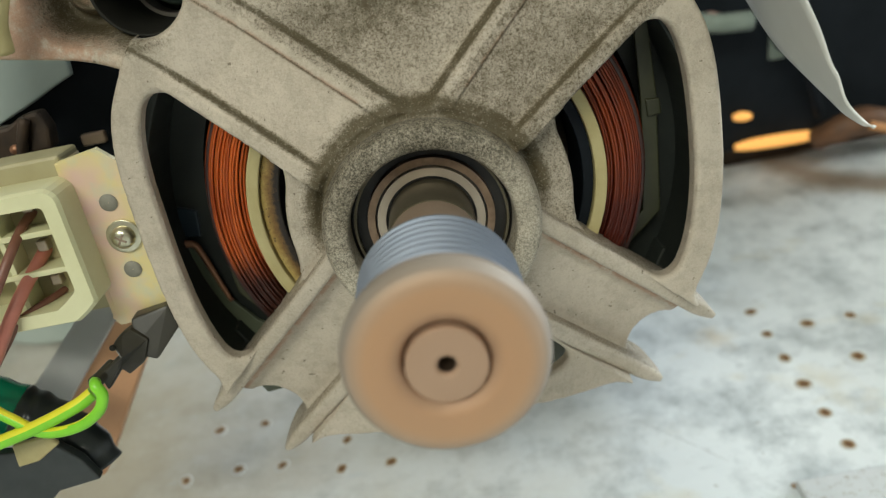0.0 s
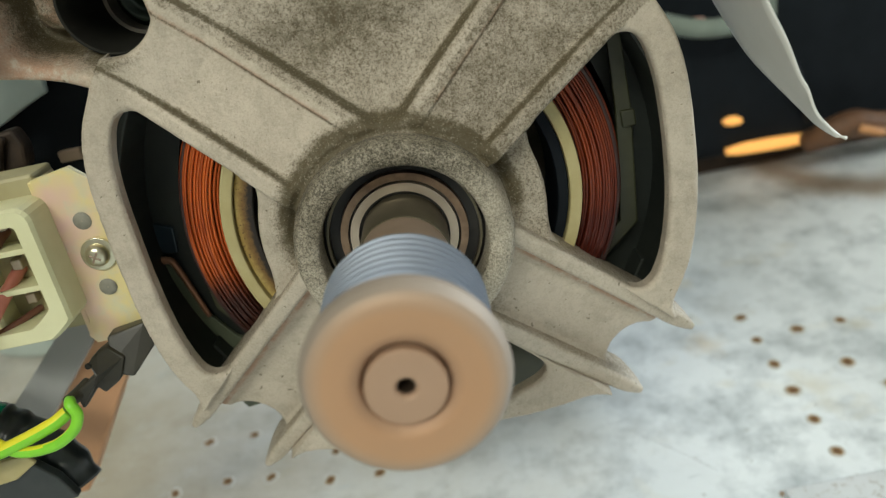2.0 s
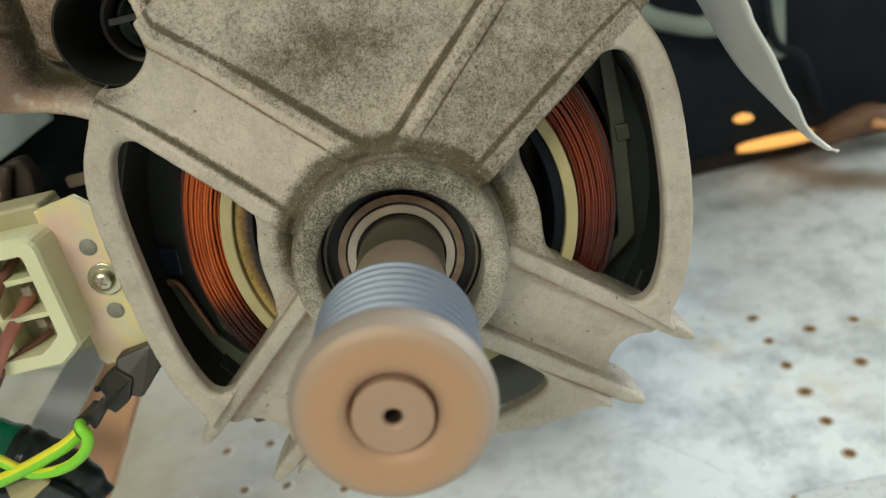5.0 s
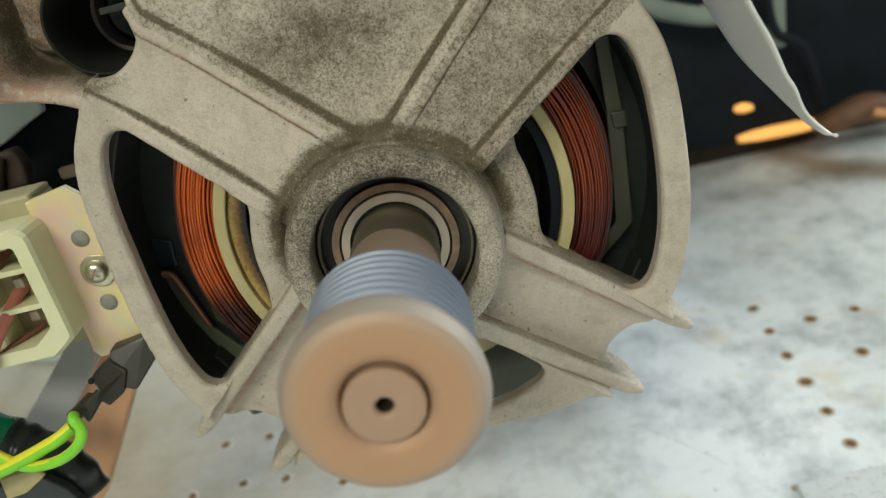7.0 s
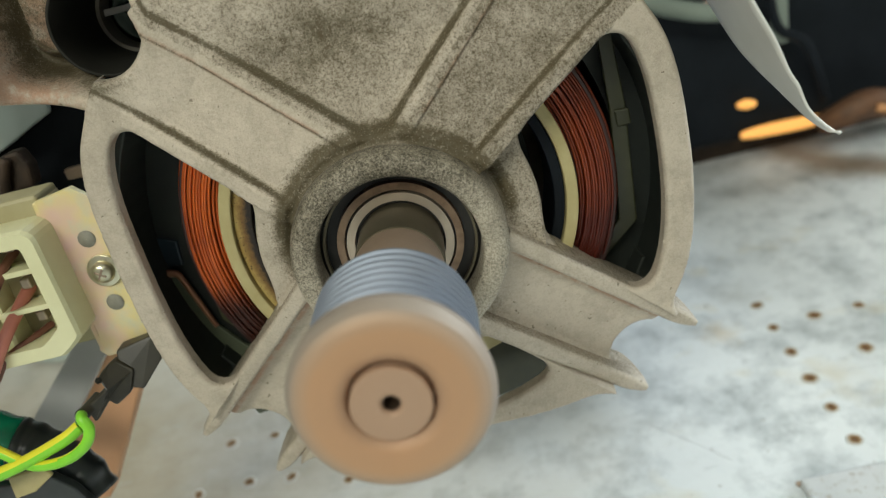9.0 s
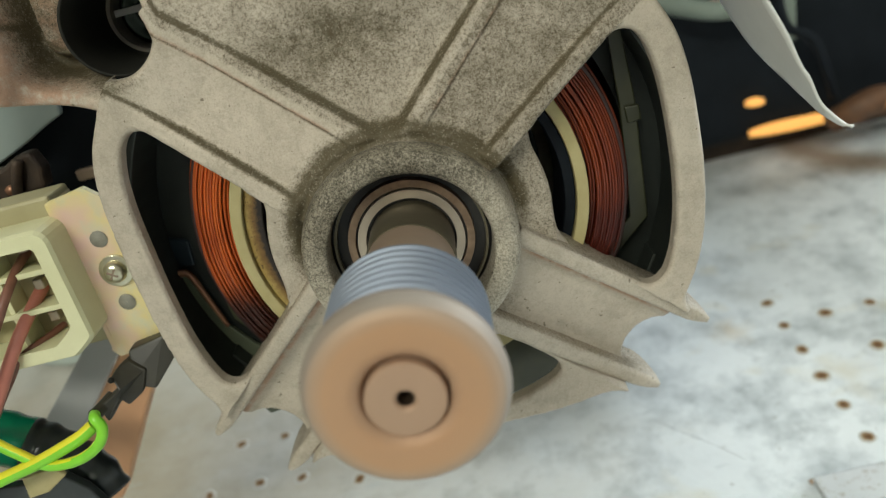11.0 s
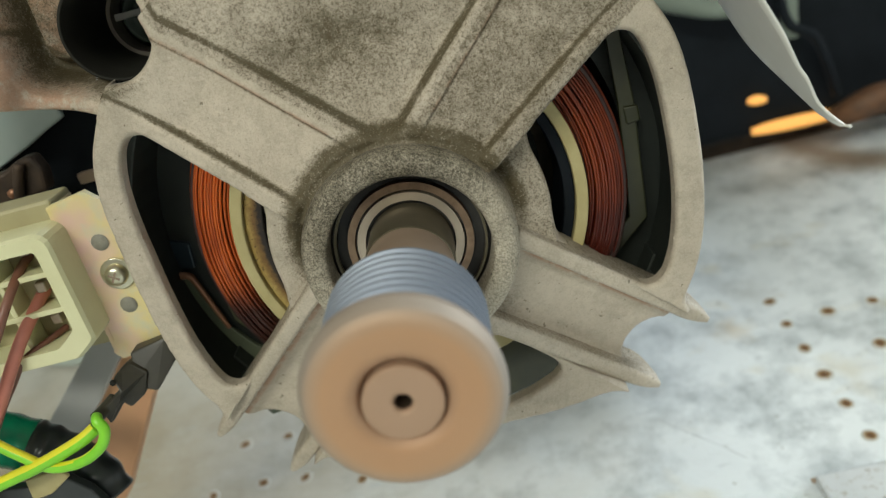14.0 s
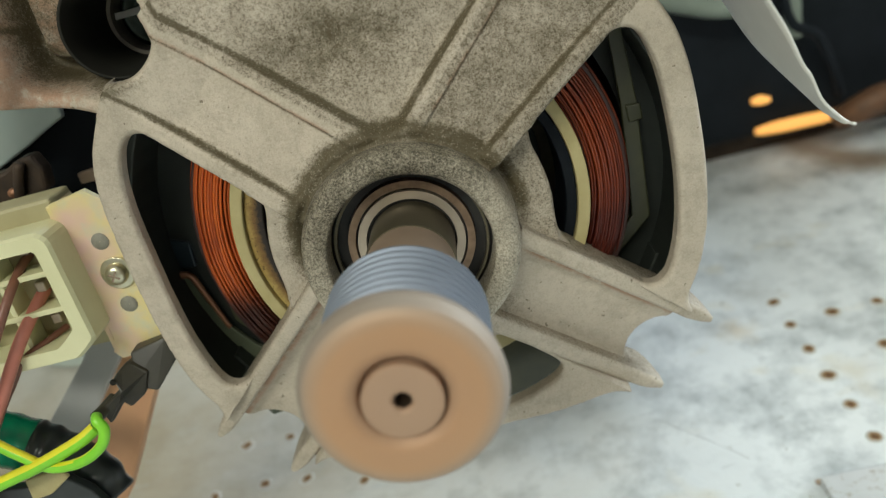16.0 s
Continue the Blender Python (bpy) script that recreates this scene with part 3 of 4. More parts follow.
    return solid, v, np.clip(grease_shade, 0, 1), top, both, np.clip(rust, 0, 1)


def end_bracket():
    h = 0.25
    X, Z = np.meshgrid(np.arange(-81, 67.01, h), np.arange(-62, 79.01, h))
    S = bracket_fields(X, Z)[0]

    def snap(pick, mask):
        """Slide the grid points in the mask onto a field's zero line."""
        x, z, e = X[mask], Z[mask], 0.05
        c = bracket_fields(x, z)[pick]
        dx = (bracket_fields(x + e, z)[pick] - c) / e
        dz = (bracket_fields(x, z + e)[pick] - c) / e
        g = np.maximum(np.hypot(dx, dz), 0.3)
        near = np.abs(c) < 0.51 * h * np.maximum(np.abs(dx), np.abs(dz))
        X[mask] = np.where(near, x - c * dx / g ** 2, x)
        Z[mask] = np.where(near, z - c * dz / g ** 2, z)

    close = np.abs(S) < 1.5 * h
    for _k in range(4):
        snap(0, close)
    S, V, G, top, arm, rust = bracket_fields(X, Z)
    for pick, field in ((3, top), (4, arm)):
        snap(pick, (np.abs(field) < 1.5 * h) & (S < -0.9 * h))
    S, V, G, top, arm, rust = bracket_fields(X, Z)
    d = np.clip(-S, 0, 0.8)
    V = V + 0.8 - np.sqrt(np.maximum(0.64 - (0.8 - d) ** 2, 0))
    V = np.minimum(V, 65.0)
    V = V + 0.06 * np.sin(X * 1.7 + 2 * np.sin(Z * 0.6)) * np.sin(Z * 1.3)
    keep = S < 0.05
    index = -np.ones(X.shape, int)
    count = int(keep.sum())
    index[keep] = np.arange(count)
    front = np.stack([X[keep], V[keep], Z[keep]], 1) * MM
    corners = np.stack([index[:-1, :-1], index[:-1, 1:], index[1:, 1:], index[1:, :-1]], -1).reshape(-1, 4)
    held = (corners >= 0).sum(1)
    quads = corners[held == 4]
    thirds = corners[held == 3]
    tris = thirds[thirds >= 0].reshape(-1, 3)
    edges = np.concatenate([np.stack([f, np.roll(f, -1, 1)], -1).reshape(-1, 2) for f in (quads, tris)])
    key = np.sort(edges, 1)
    _u, first, times = np.unique(key[:, 0] * count + key[:, 1], return_index=True, return_counts=True)
    rim = edges[first[times == 1]]
    back = front + np.array([0, 0.0022, 0])
    n = len(rim)
    a, b = front[rim[:, 0]], front[rim[:, 1]]
    deep = np.array([0, 0.0022, 0])
    verts = np.concatenate([front, back, a, b, b + deep, a + deep])
    k = 2 * count + np.arange(n)
    walls = np.stack([k + n, k, k + 3 * n, k + 2 * n], 1)
    faces = quads.tolist() + tris.tolist() + (quads[:, ::-1] + count).tolist() + (tris[:, ::-1] + count).tolist() + walls.tolist()
    me = bpy.data.meshes.new("end_bracket")
    me.from_pydata(verts.tolist(), [], faces)
    me.materials.append(ALU)
    m = len(quads) + len(tris)
    me.polygons.foreach_set("use_smooth", [True] * m + [False] * (m + n))
    me.update()
    for name, value in (("grease_shade", G[keep]), ("rust", rust[keep])):
        edge = np.concatenate([value[rim[:, 0]], value[rim[:, 1]]] * 2)
        every = np.concatenate([value, value * 0, edge])
        me.attributes.new(name, "FLOAT", "POINT").data.foreach_set("value", every.astype(np.float32))
    ob = new("end_bracket", me)
    ob.parent = motor
    ob["label"] = "stained cast aluminium bracket"
    return ob


def arm_rim(side, p0, p1, end, parent):
    """A raised rounded rim along a lower arm, from the hub to its blunt tip."""
    verts, faces, oil = [], [], []
    n, r = 40, 0.95
    rng = random.Random(int(p0 * 10) + side)
    for i in range(n + 1):
        a = 15.0 + (end - 15.0) * (i / n) ** 0.85
        tip = max(0.0, (a - end + 6.0) / 6.0)
        mid, half = (p0 + p1) / 2, (p1 - p0) / 2 * (1 - 0.62 * tip ** 2)
        f = 45.0 + 0.22 * (a - 12) + 0.8 * tip ** 3 + rng.uniform(-0.05, 0.05)
        deep = f + 9.0 - 5.5 * tip ** 2
        rr = min(r, half * 0.8)
        loop = [(mid - half, deep)]
        loop += [(mid - half + rr - rr * math.cos(radians(q)), f + rr - rr * math.sin(radians(q))) for q in range(0, 91, 15)]
        loop += [(mid + half - rr + rr * math.sin(radians(q)), f + rr - rr * math.cos(radians(q))) for q in range(0, 91, 15)]
        loop += [(mid + half, deep)]
        for p, v in loop:
            verts.append((side * (a * 0.723 + p * 0.690) * MM, v * MM, (-a * 0.690 + p * 0.723) * MM))
            # flanks darken with depth: dirt and painted shade together
            oil.append(max(0.04, 0.55 * min(1.0, max(0.0, (v - f) / 1.6))) * (1 - 0.5 * tip))
    k = len(loop)
    for i in range(n):
        faces += [(i * k + j, i * k + j + 1, (i + 1) * k + j + 1, (i + 1) * k + j) for j in range(k - 1)]
    faces.append(tuple(range(n * k, n * k + k)))
    if side < 0:
        faces = [f[::-1] for f in faces]
    ob = link_mesh("arm_rim", verts, faces, True, ALU, parent)
    ob.data.attributes.new("grease_shade", "FLOAT", "POINT").data.foreach_set("value", oil)


bracket = end_bracket()
for arm_side in (1, -1):
    arm_rim(arm_side, 6.9, 9.9, 57.6, bracket)
    arm_rim(arm_side, -9.0, -5.9, 57.8, bracket)
hub = link_mesh("hub", *smooth_lathe(rounded([(13.0, 66), (13.0, 41.4), (14.5, 40.9), (16.5, 41.3), (17.3, 43.2), (17.6, 52)], 0.9, 5), 128), HUB, motor, "rough sandy bearing hub")
hub.matrix_basis = pose(0, 0, -0.0012)
oil = hub.data.attributes.new("grease_shade", "FLOAT", "POINT")
oil.data.foreach_set("value", [0.24 + 0.32 * max(0.0, min(1.0, (v.co.z * 1000 - 0.3 * v.co.x * 1000) / 12)) for v in hub.data.vertices])
# shade of the gap round the bearing is put into its black colour
bearing = link_mesh("bearing", *lathe([(12.98, 47), (12.9, 49), (10.4, 49), (10.2, 49.6), (9.9, 49.6)]), SEAL, motor, "dark recessed bearing")
bearing.matrix_basis = pose(0, 0, -0.0012)
link_mesh("outer_race", *lathe([(10.4, 49.4), (10.3, 47.4), (9.1, 47.4), (9.0, 48.6)]), RACE, bearing)
# ring added to give the gap its circular highlights
link_mesh("retaining_ring", *lathe([(12.5, 47.4), (12.45, 46.5), (12.05, 46.5), (12.0, 47.4)]), COLLAR, bearing, "thin steel retaining ring")
link_mesh("seal", *lathe([(9.15, 48.4), (8.6, 48.4)]), SEAL, bearing)
link_mesh("inner_race", *lathe([(8.75, 48.6), (8.7, 47.2), (7.35, 47.2), (7.3, 48.6)]), BEARING, bearing)
link_mesh("inner_seal", *lathe([(7.3, 48.3), (6.6, 48.3)]), SEAL, bearing)

# the spinning shaft with its grooved pulley
shaft = link_mesh("shaft", *lathe([(6.85, 66), (6.85, 34.4), (6.7, 34.0), (7.0, 34.0), (7.0, 19)], 96), SHAFT, motor, "ground steel shaft")
ribs = [(7.0, 19.4), (10.0, 19.4), (10.55, 19.0)]
y = 19.0
while y > 4.0:
    ribs += [(10.55, y - 0.5), (9.3, y - 1.0), (9.3, y - 1.3), (10.55, y - 1.8)]
    y -= 1.9
ribs += [(10.6, y)]
pulley = link_mesh("pulley", *lathe(ribs, 128), STEEL_RIB, shaft, "ribbed belt pulley of bright steel")
link_mesh("pulley_flange", *smooth_lathe(rounded([(10.6, 4.6), (11.4, 3.9), (11.65, 1.9), (10.8, 0.7)], 1.1, 7), 128), FACE, shaft, "dull beige steel flange")
link_mesh("pulley_face", *smooth_lathe(rounded([(10.8, 0.7), (9.8, 0.1), (8.4, 0.0), (6.2, 0.05), (5.0, 0.75), (4.68, 1.6), (4.64, 2.8), (4.45, 2.8)], 1.3, 7), 128), FACE, shaft, "tan turned steel face")
link_mesh("shaft_end", *smooth_lathe(rounded([(4.5, 2.6), (4.5, 0.0), (1.35, -0.02), (1.02, 0.3), (0.98, 0.6)], 0.25, 4), 96), FACE, shaft, "shaft end with a centre hole")
# separate dark mesh, so the hole's shade comes from its colour
link_mesh("centre_hole", *smooth_lathe([(0.98, 0.6), (0.95, 4.0), (0.05, 4.6)], 32), RUST, shaft, "dark rusty centre hole")
link_mesh("collar", *lathe([(6.9, 58), (7.0, 36.6), (6.9, 36.4), (6.7, 36.4)], 96), COLLAR, shaft, "dark oily collar")

# inside of the motor; near-black core and closing disc carry the interior's shade
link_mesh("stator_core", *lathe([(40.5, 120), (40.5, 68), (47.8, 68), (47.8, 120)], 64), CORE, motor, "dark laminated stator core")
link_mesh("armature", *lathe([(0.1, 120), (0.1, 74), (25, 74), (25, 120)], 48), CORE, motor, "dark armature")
link_mesh("rear_bracket", *lathe([(47, 118), (47, 150), (20, 160), (0.1, 160), (0.1, 118), (47, 118)], 48), ALU, motor)


def winding(side):
    """One field coil: enamelled wires laid in arcs round its former."""
    rng = random.Random(7 + side)
    outline = [(side * x, z) for x, z in arc_outline(0, 0, 30.9, 64, -44, 16) + arc_outline(0, 0, 38.1, -44, 64, 16)]
    coil = part("field_coil", prism(outline, 58.6, 69, 0.25), VARNISH, motor, "reddish enamelled copper winding")
    for layer in range(2):
        for k in range(15):
            r = 31.0 + 0.52 * k + rng.uniform(-0.1, 0.1)
            v = 56.8 + 0.05 * (k - 6) ** 2 + 0.6 * layer + rng.uniform(-0.25, 0.25)
            pts = []
            lean = rng.uniform(-0.5, 0.5)
            for j in range(13):
                a = 62 - 105 * j / 12
                sag = max(0, abs(a - 8) - 32) ** 2 * 0.012
                rr = r + lean * (j - 6) / 12 + rng.uniform(-0.05, 0.05)
                pts.append((side * rr * math.cos(radians(a)), v + sag + 0.08 * rng.uniform(-1, 1), rr * math.sin(radians(a))))
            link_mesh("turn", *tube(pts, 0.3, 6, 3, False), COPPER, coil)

    def band(name, r0, r1, v0, v1, a0, a1, m, parent):
        outline = [(side * x, z) for x, z in arc_outline(0, 0, r0, a0, a1, 16) + arc_outline(0, 0, r1, a1, a0, 16)]
        return part(name, prism(outline, v0, v1, 0.25), m, parent)

    band("coil_flange", 28.7, 30.8, 55.8, 69, 50, -26, CREAM, coil)
    band("coil_former", 25.4 if side < 0 else 26.8, 28.65, 57.0, 70, 52, -34, BROWNED if side < 0 else DARK, coil)
    # bracket skirts, coloured as in shade, that also stop light leaking in
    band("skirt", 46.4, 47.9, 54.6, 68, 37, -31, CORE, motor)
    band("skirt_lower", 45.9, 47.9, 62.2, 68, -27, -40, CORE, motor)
    frame_line = [(39.2, 24.0), (41.6, 24.0), (42.2, 8.0), (41.2, -13.6), (32.9, -20.8), (27.5, -22.0), (31.1, -19.1), (38.0, -12.8), (39.4, 8.0)]
    if side < 0:
        frame_line = [(37.4, -4.0), (39.0, -6.0), (38.6, -14.0), (32.9, -22.0), (27.5, -23.0), (31.1, -19.1), (36.0, -12.8)]
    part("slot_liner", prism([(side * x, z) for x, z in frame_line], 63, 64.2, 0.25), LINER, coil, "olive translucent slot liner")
    if side > 0:
        part("tab", prism([(side * x, z) for x, z in ((40.0, 7.6), (42.6, 7.4), (42.7, 4.6), (40.2, 4.4))], 62.4, 63.1, 0.3), LINER, coil)


winding(1)
winding(-1)
part("lower_former", prism(arc_outline(0, 0, 26, -62, -118, 12) + arc_outline(0, 0, 33, -118, -62, 12), 60, 66, 0.3), CREAM, motor, "cream insulation below the hub")
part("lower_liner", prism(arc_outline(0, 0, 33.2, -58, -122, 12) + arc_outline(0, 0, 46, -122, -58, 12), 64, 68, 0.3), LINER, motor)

# panel and strap seen through the left window, and a plate for the bluish background there
part("inner_panel", prism([(-48, -3.4), (-44.9, -4.2), (-44, -5.8), (-41.3, -16.5), (-37.5, -22), (-25, -30), (-22, -36), (-40, -38), (-48, -22)], 66.2, 67.4, 0.2), PANEL, motor, "dark green moulded panel")
link_mesh("strap", *tube([(-50.2, 66, -3.0), (-46.5, 66, -3.6), (-44.9, 66, -4.0), (-44.1, 66, -5.6), (-42.7, 66, -11.0), (-41.3, 66, -16.5)], lambda u: 0.85 - 0.35 * u, 8, 6), STRAP, motor, "brown copper strap")
part("bluish_patch", prism([(-50.4, 5.1), (-42.9, 1.8), (-43.5, -3.2), (-50.4, -2.4)], 67.2, 69, 0.3), NAVY, motor, "plate for the dark bluish background seen through the motor")

# rubber bush in the arm's eye
def at_eye(data):
    return [(a - 0.0369, b, c + 0.0422) for a, b, c in data[0]], *data[1:]


bush = link_mesh("rubber_bush", *at_eye(smooth_lathe(rounded([(8.6, 59), (8.3, 57.2), (7.8, 57.2), (7.4, 62), (6.9, 72), (6.8, 82)], 0.5, 3), 64)), RUBBER, motor, "black rubber bush")
link_mesh("bush_sleeve", *at_eye(lathe([(7.0, 82), (7.0, 74), (6.2, 74), (6.0, 84)], 48)), SLEEVE, bush)
link_mesh("bolt_end", *at_eye(smooth_lathe(rounded([(6.3, 79), (5.0, 76.5), (3.0, 77.5), (0.05, 76.5)], 0.6, 4), 48)), OLIVE, bush, "dark greenish metal in the eye")

# bright reflection on the bolt end, modelled as a pale bar
part("bolt_glint", box(-43.5, -33, 75.9, 76.6, 42.6, 43.8, 0.2), PAPER, bush, "pale bar for the bright reflection on the bolt")

# unseen block, added to carry the motor and stop light passing beneath
foot = thing("unseen_block", pose(0, 0.205, 0), "assumed block under the motor's rear end that also blocks light", "stand")
part("block", box(-42, 42, -52, 52, 0, 46, 3), RUST, foot)


# ---- connector, plate and wires ----
def plate_and_connector():
    plate = thing("terminal_plate", MOTOR, "yellow passivated steel plate screwed to the motor", "plate")
    outline = [(-59.2, 17.6), (-52.5, 18.6), (-49.8, 16.0), (-47.0, -8.5), (-48.5, -12.0), (-53.5, -13.0), (-59.0, -13.4), (-60.0, -11.8), (-58.9, -9.0)]
    bm = prism(outline, 57.2, 58.4)
    ob = part("sheet", bm, ZINC, plate)
    bm = box(-60.0, -59.0, 57.3, 66, -11.5, 17.4, 0.3)
    part("folded_edge", bm, ZINC, plate)
    for x, z in ((-53.4, 9.2), (-53.4, -3.3)):
        ring, rf = smooth_lathe([(1.55, 57.12), (1.5, 57.0), (0.05, 57.06)], 32)
        link_mesh("hole", [(a + x * MM, b, c + z * MM) for a, b, c in ring], rf, HOLE, plate, "greyish hole through to the metal behind")
    screw = thing("screw", MOTOR @ pose(-52.7 * MM, 57.1 * MM, 3.0 * MM), "cross-head screw with a washer in the yellow plate", "screw")
    link_mesh("washer", *smooth_lathe(rounded([(3.0, 0.2), (3.0, -0.5), (1.9, -0.6), (1.9, -0.2)], 0.2), 48), SCREW, screw)
    link_mesh("head", *smooth_lathe([(2.05, -0.4), (2.0, -1.2), (1.7, -1.75), (1.2, -2.05), (0.6, -2.2), (0.02, -2.25)], 48), SCREW, screw)
    for a in (35, 125):
        ob = part("slot", box(-1.05, 1.05, -2.27, -2.0, -0.2, 0.2, 0.08), SHAFT, screw)
        ob.matrix_basis = pose(0, 0, 0, 0, a, 0)

    con = thing("connector", MOTOR, "cream nylon plug housing with nine cells", "connector")
    # outer flange behind, and the front frame
    part("flange", box(-94, -59.1, 57.8, 66, -10, 18.6, 0.6), NYLON_DULL, con, "dull yellowish flange")
    bm = bmesh.new()
    x0, x1, z0, z1 = -92.0, -58.0, -8.4, 15.2
    wall = 2.8
    loop = lambda d, rad: arc_outline(x1 - d - rad, z1 - d - rad, rad, 90, 0, 4) + [(x1 - d, z0 + d + 3.2), (x1 - d - 0.4, z0 + d + 2.6), (x1 - d - 2.2, z0 + d + 1.2), (x1 - d - 3.8, z0 + d + 0.2), (x1 - d - 4.4, z0 + d)] + arc_outline(x0 + d + rad, z0 + d + rad, rad, -90, -180, 4) + arc_outline(x0 + d + rad, z1 - d - rad, rad, 180, 90, 4)
    o, i = loop(0, 2.5), loop(wall, 0.8)
    n = len(o)
    rows = []
    for pts, v in ((o, 62), (o, 50.8), ([(a * 0.5 + b * 0.5, c * 0.5 + d * 0.5) for (a, c), (b, d) in zip(o, loop(0.8, 2.0))], 50.0), (i, 50.0), (i, 61)):
        rows.append([bm.verts.new((x * MM, v * MM, z * MM)) for x, z in pts])
    for a, b in zip(rows, rows[1:]):
        for k in range(n):
            bm.faces.new((a[k], a[(k + 1) % n], b[(k + 1) % n], b[k]))
    part("frame", bm, NYLON, con)
    part("base", box(x0 + 2, x1 - 2, 60, 61.5, z0 + 2, z1 - 2), NYLON, con)
    for z in (7.4, 0.6):
        part("divider", box(x0 + 2.5, x1 - 2.6, 52.5, 60.2, z - 0.5, z + 0.5, 0.15), NYLON, con)
    for x in (-71.0, -81.0):
        part("divider", box(x - 0.5, x + 0.5, 52.8, 60.2, z0 + 2.6, z1 - 2.6, 0.15), NYLON, con)
    for z in (11.4, 4.2, -2.2):
        part("terminal", box(-67.4, -65.6, 56, 60.5, z - 1.0, z + 1.0, 0.3), BEARING, con)
    return con


HOLE = surface("grey_hole", (0.27, 0.26, 0.21), (0.17, 0.16, 0.13), 300, 0.6)
plate_and_connector()


def wire(name, pts, radius, material, label, m=MOTOR):
    ob = link_mesh(name, *tube(pts, radius, 12, 10), material)
    ob.matrix_basis = m
    return tagged(ob, label, "wire")


wire("wire", [(-66.6, 58, 10.0), (-67.6, 55, 8.6), (-68.5, 50, 5.8), (-70.9, 47, 1.6), (-76, 44, -6), (-84, 42, -16), (-92, 40, -30)], 0.82, WIRE_BROWN, "dark brown wire plugged into the cream connector")
wire("wire", [(-66.8, 58, 3.2), (-68.0, 55, 1.4), (-71.3, 50, -3.4), (-77.3, 46, -12.2), (-85, 43, -22), (-93, 42, -36)], 1.12, WIRE_RED, "faded red wire plugged into the cream connector")
wire("wire", [(-66.4, 58, -4.8), (-68.2, 55, -5.2), (-71.9, 51, -6.2), (-75, 49.5, -9.6), (-79, 48, -14.4), (-86, 46, -24), (-93, 45, -36)], 0.62, WIRE_BROWN, "thin brown wire plugged into the cream connector")


def earth_plug():
    p = thing("earth_plug", MOTOR, "black push-on terminal on the plate's lower tab", "plug")
    def moulding(name, outline, thick):
        """A moulded slab whose front follows the outline, with softened edges."""
        bm = bmesh.new()
        f = bm.faces.new([bm.verts.new(Vector(q) * MM) for q in outline])
        ext = bmesh.ops.extrude_face_region(bm, geom=[f])
        bmesh.ops.translate(bm, vec=(0, thick * MM, 0), verts=[v for v in ext["geom"] if isinstance(v, bmesh.types.BMVert)])
        bmesh.ops.bevel(bm, geom=bm.edges[:], offset=0.4 * MM, segments=2, affect="EDGES", profile=0.5)
        return part(name, bm, PLUG, p)

    moulding("body", [(-55.6, 54.0, -11.3), (-48.9, 55.0, -10.4), (-47.5, 54.5, -14.1), (-52.4, 51.5, -18.8), (-54.2, 51.5, -18.0), (-55.6, 52.0, -15.4)], 3.4)
    moulding("neck", [(-55.7, 53.0, -12.4), (-53.0, 52.0, -14.9), (-54.4, 50.5, -18.4), (-56.9, 49.0, -19.5), (-57.6, 48.5, -17.9), (-59.3, 45.0, -19.8), (-59.9, 45.0, -16.5), (-57.0, 48.0, -15.3), (-58.0, 49.0, -13.3), (-56.8, 51.0, -12.6)], 2.6)
    link_mesh("crimp", *tube([(-58.6, 48.6, -16.6), (-60, 46, -17.2), (-60.4, 43.8, -17.0)], 1.15, 12, 5), PLUG, p)
    link_mesh("eyelet", *tube([(-58.1, 49.3, -13.9), (-57.7, 48.6, -13.6)], 0.55, 12, 2), RUBBER, p)


earth_plug()


def striped_wire(pts, radius, turn, label):
    """A green sheath with a yellow stripe along it."""
    ob = thing("earth_wire", MOTOR, label, "wire")
    verts, faces = tube(pts, radius, 16, 12)
    n = 16
    stripe, rest = [], []
    for f in faces:
        side = f[0] % n
        along = f[0] // n
        at = (side - int(turn + along * 0.02)) % n
        (stripe if len(f) == 4 and at < 6 else rest).append(f)
    link_mesh("green_sheath", verts, rest, GREEN, ob)
    link_mesh("yellow_stripe", verts, stripe, YELLOW, ob)


striped_wire([(-60.3, 44, -16.9), (-59.6, 42.4, -16.9), (-59.0, 42, -18.8), (-60.6, 41.6, -21.4), (-65, 41.5, -23.4), (-71, 42, -23.4), (-76, 43, -20.0), (-82, 45, -16.4), (-90, 47, -14)], 0.95, 9, "green and yellow earth wire looping from the black terminal")
striped_wire([(-61.5, 44, -19.0), (-64.5, 42.8, -20.2), (-72, 42, -22.3), (-80, 41.5, -23.9), (-90, 41, -26), (-98, 41, -28)], 1.2, 1, "bright green earth wire beside the taped cable")


def taped_bundle():
    p = thing("taped_cable", MOTOR, "cable bundle wrapped in green and black tape", "cable")
    link_mesh("green_wrap", *tube([(-108, 56, -12), (-98, 56, -17), (-90, 56, -21.5), (-82, 56, -26.8)], lambda u: 5.2 + 0.15 * math.sin(u * 40), 20, 8), TAPE_G, p, "glossy green tape")
    link_mesh("black_wrap", *tube([(-82.6, 56, -26.4), (-80, 56, -28.2), (-76, 55.5, -31.5), (-73, 55, -35), (-71, 54, -40)], lambda u: 5.3 - 1.2 * u + 0.2 * math.sin(u * 33), 20, 8), TAPE_B, p, "black tape")
    q = thing("torn_tape", MOTOR, "loose torn end of black tape below the wires", "tape")
    bm = prism([(-98, -25.5), (-88, -28.5), (-79, -29.5), (-74, -28.5), (-70, -33), (-68, -38), (-76, -39), (-82, -44), (-98, -46)], 47, 49.0, 0.3)
    part("strip", bm, TAPE_B, q)
    part("beige_end", prism([(-80, -27.5), (-73.5, -26.8), (-72, -28.8), (-76.5, -31.5), (-80.5, -32)], 46.2, 47.2, 0.3), CREAM, q, "frayed beige end")


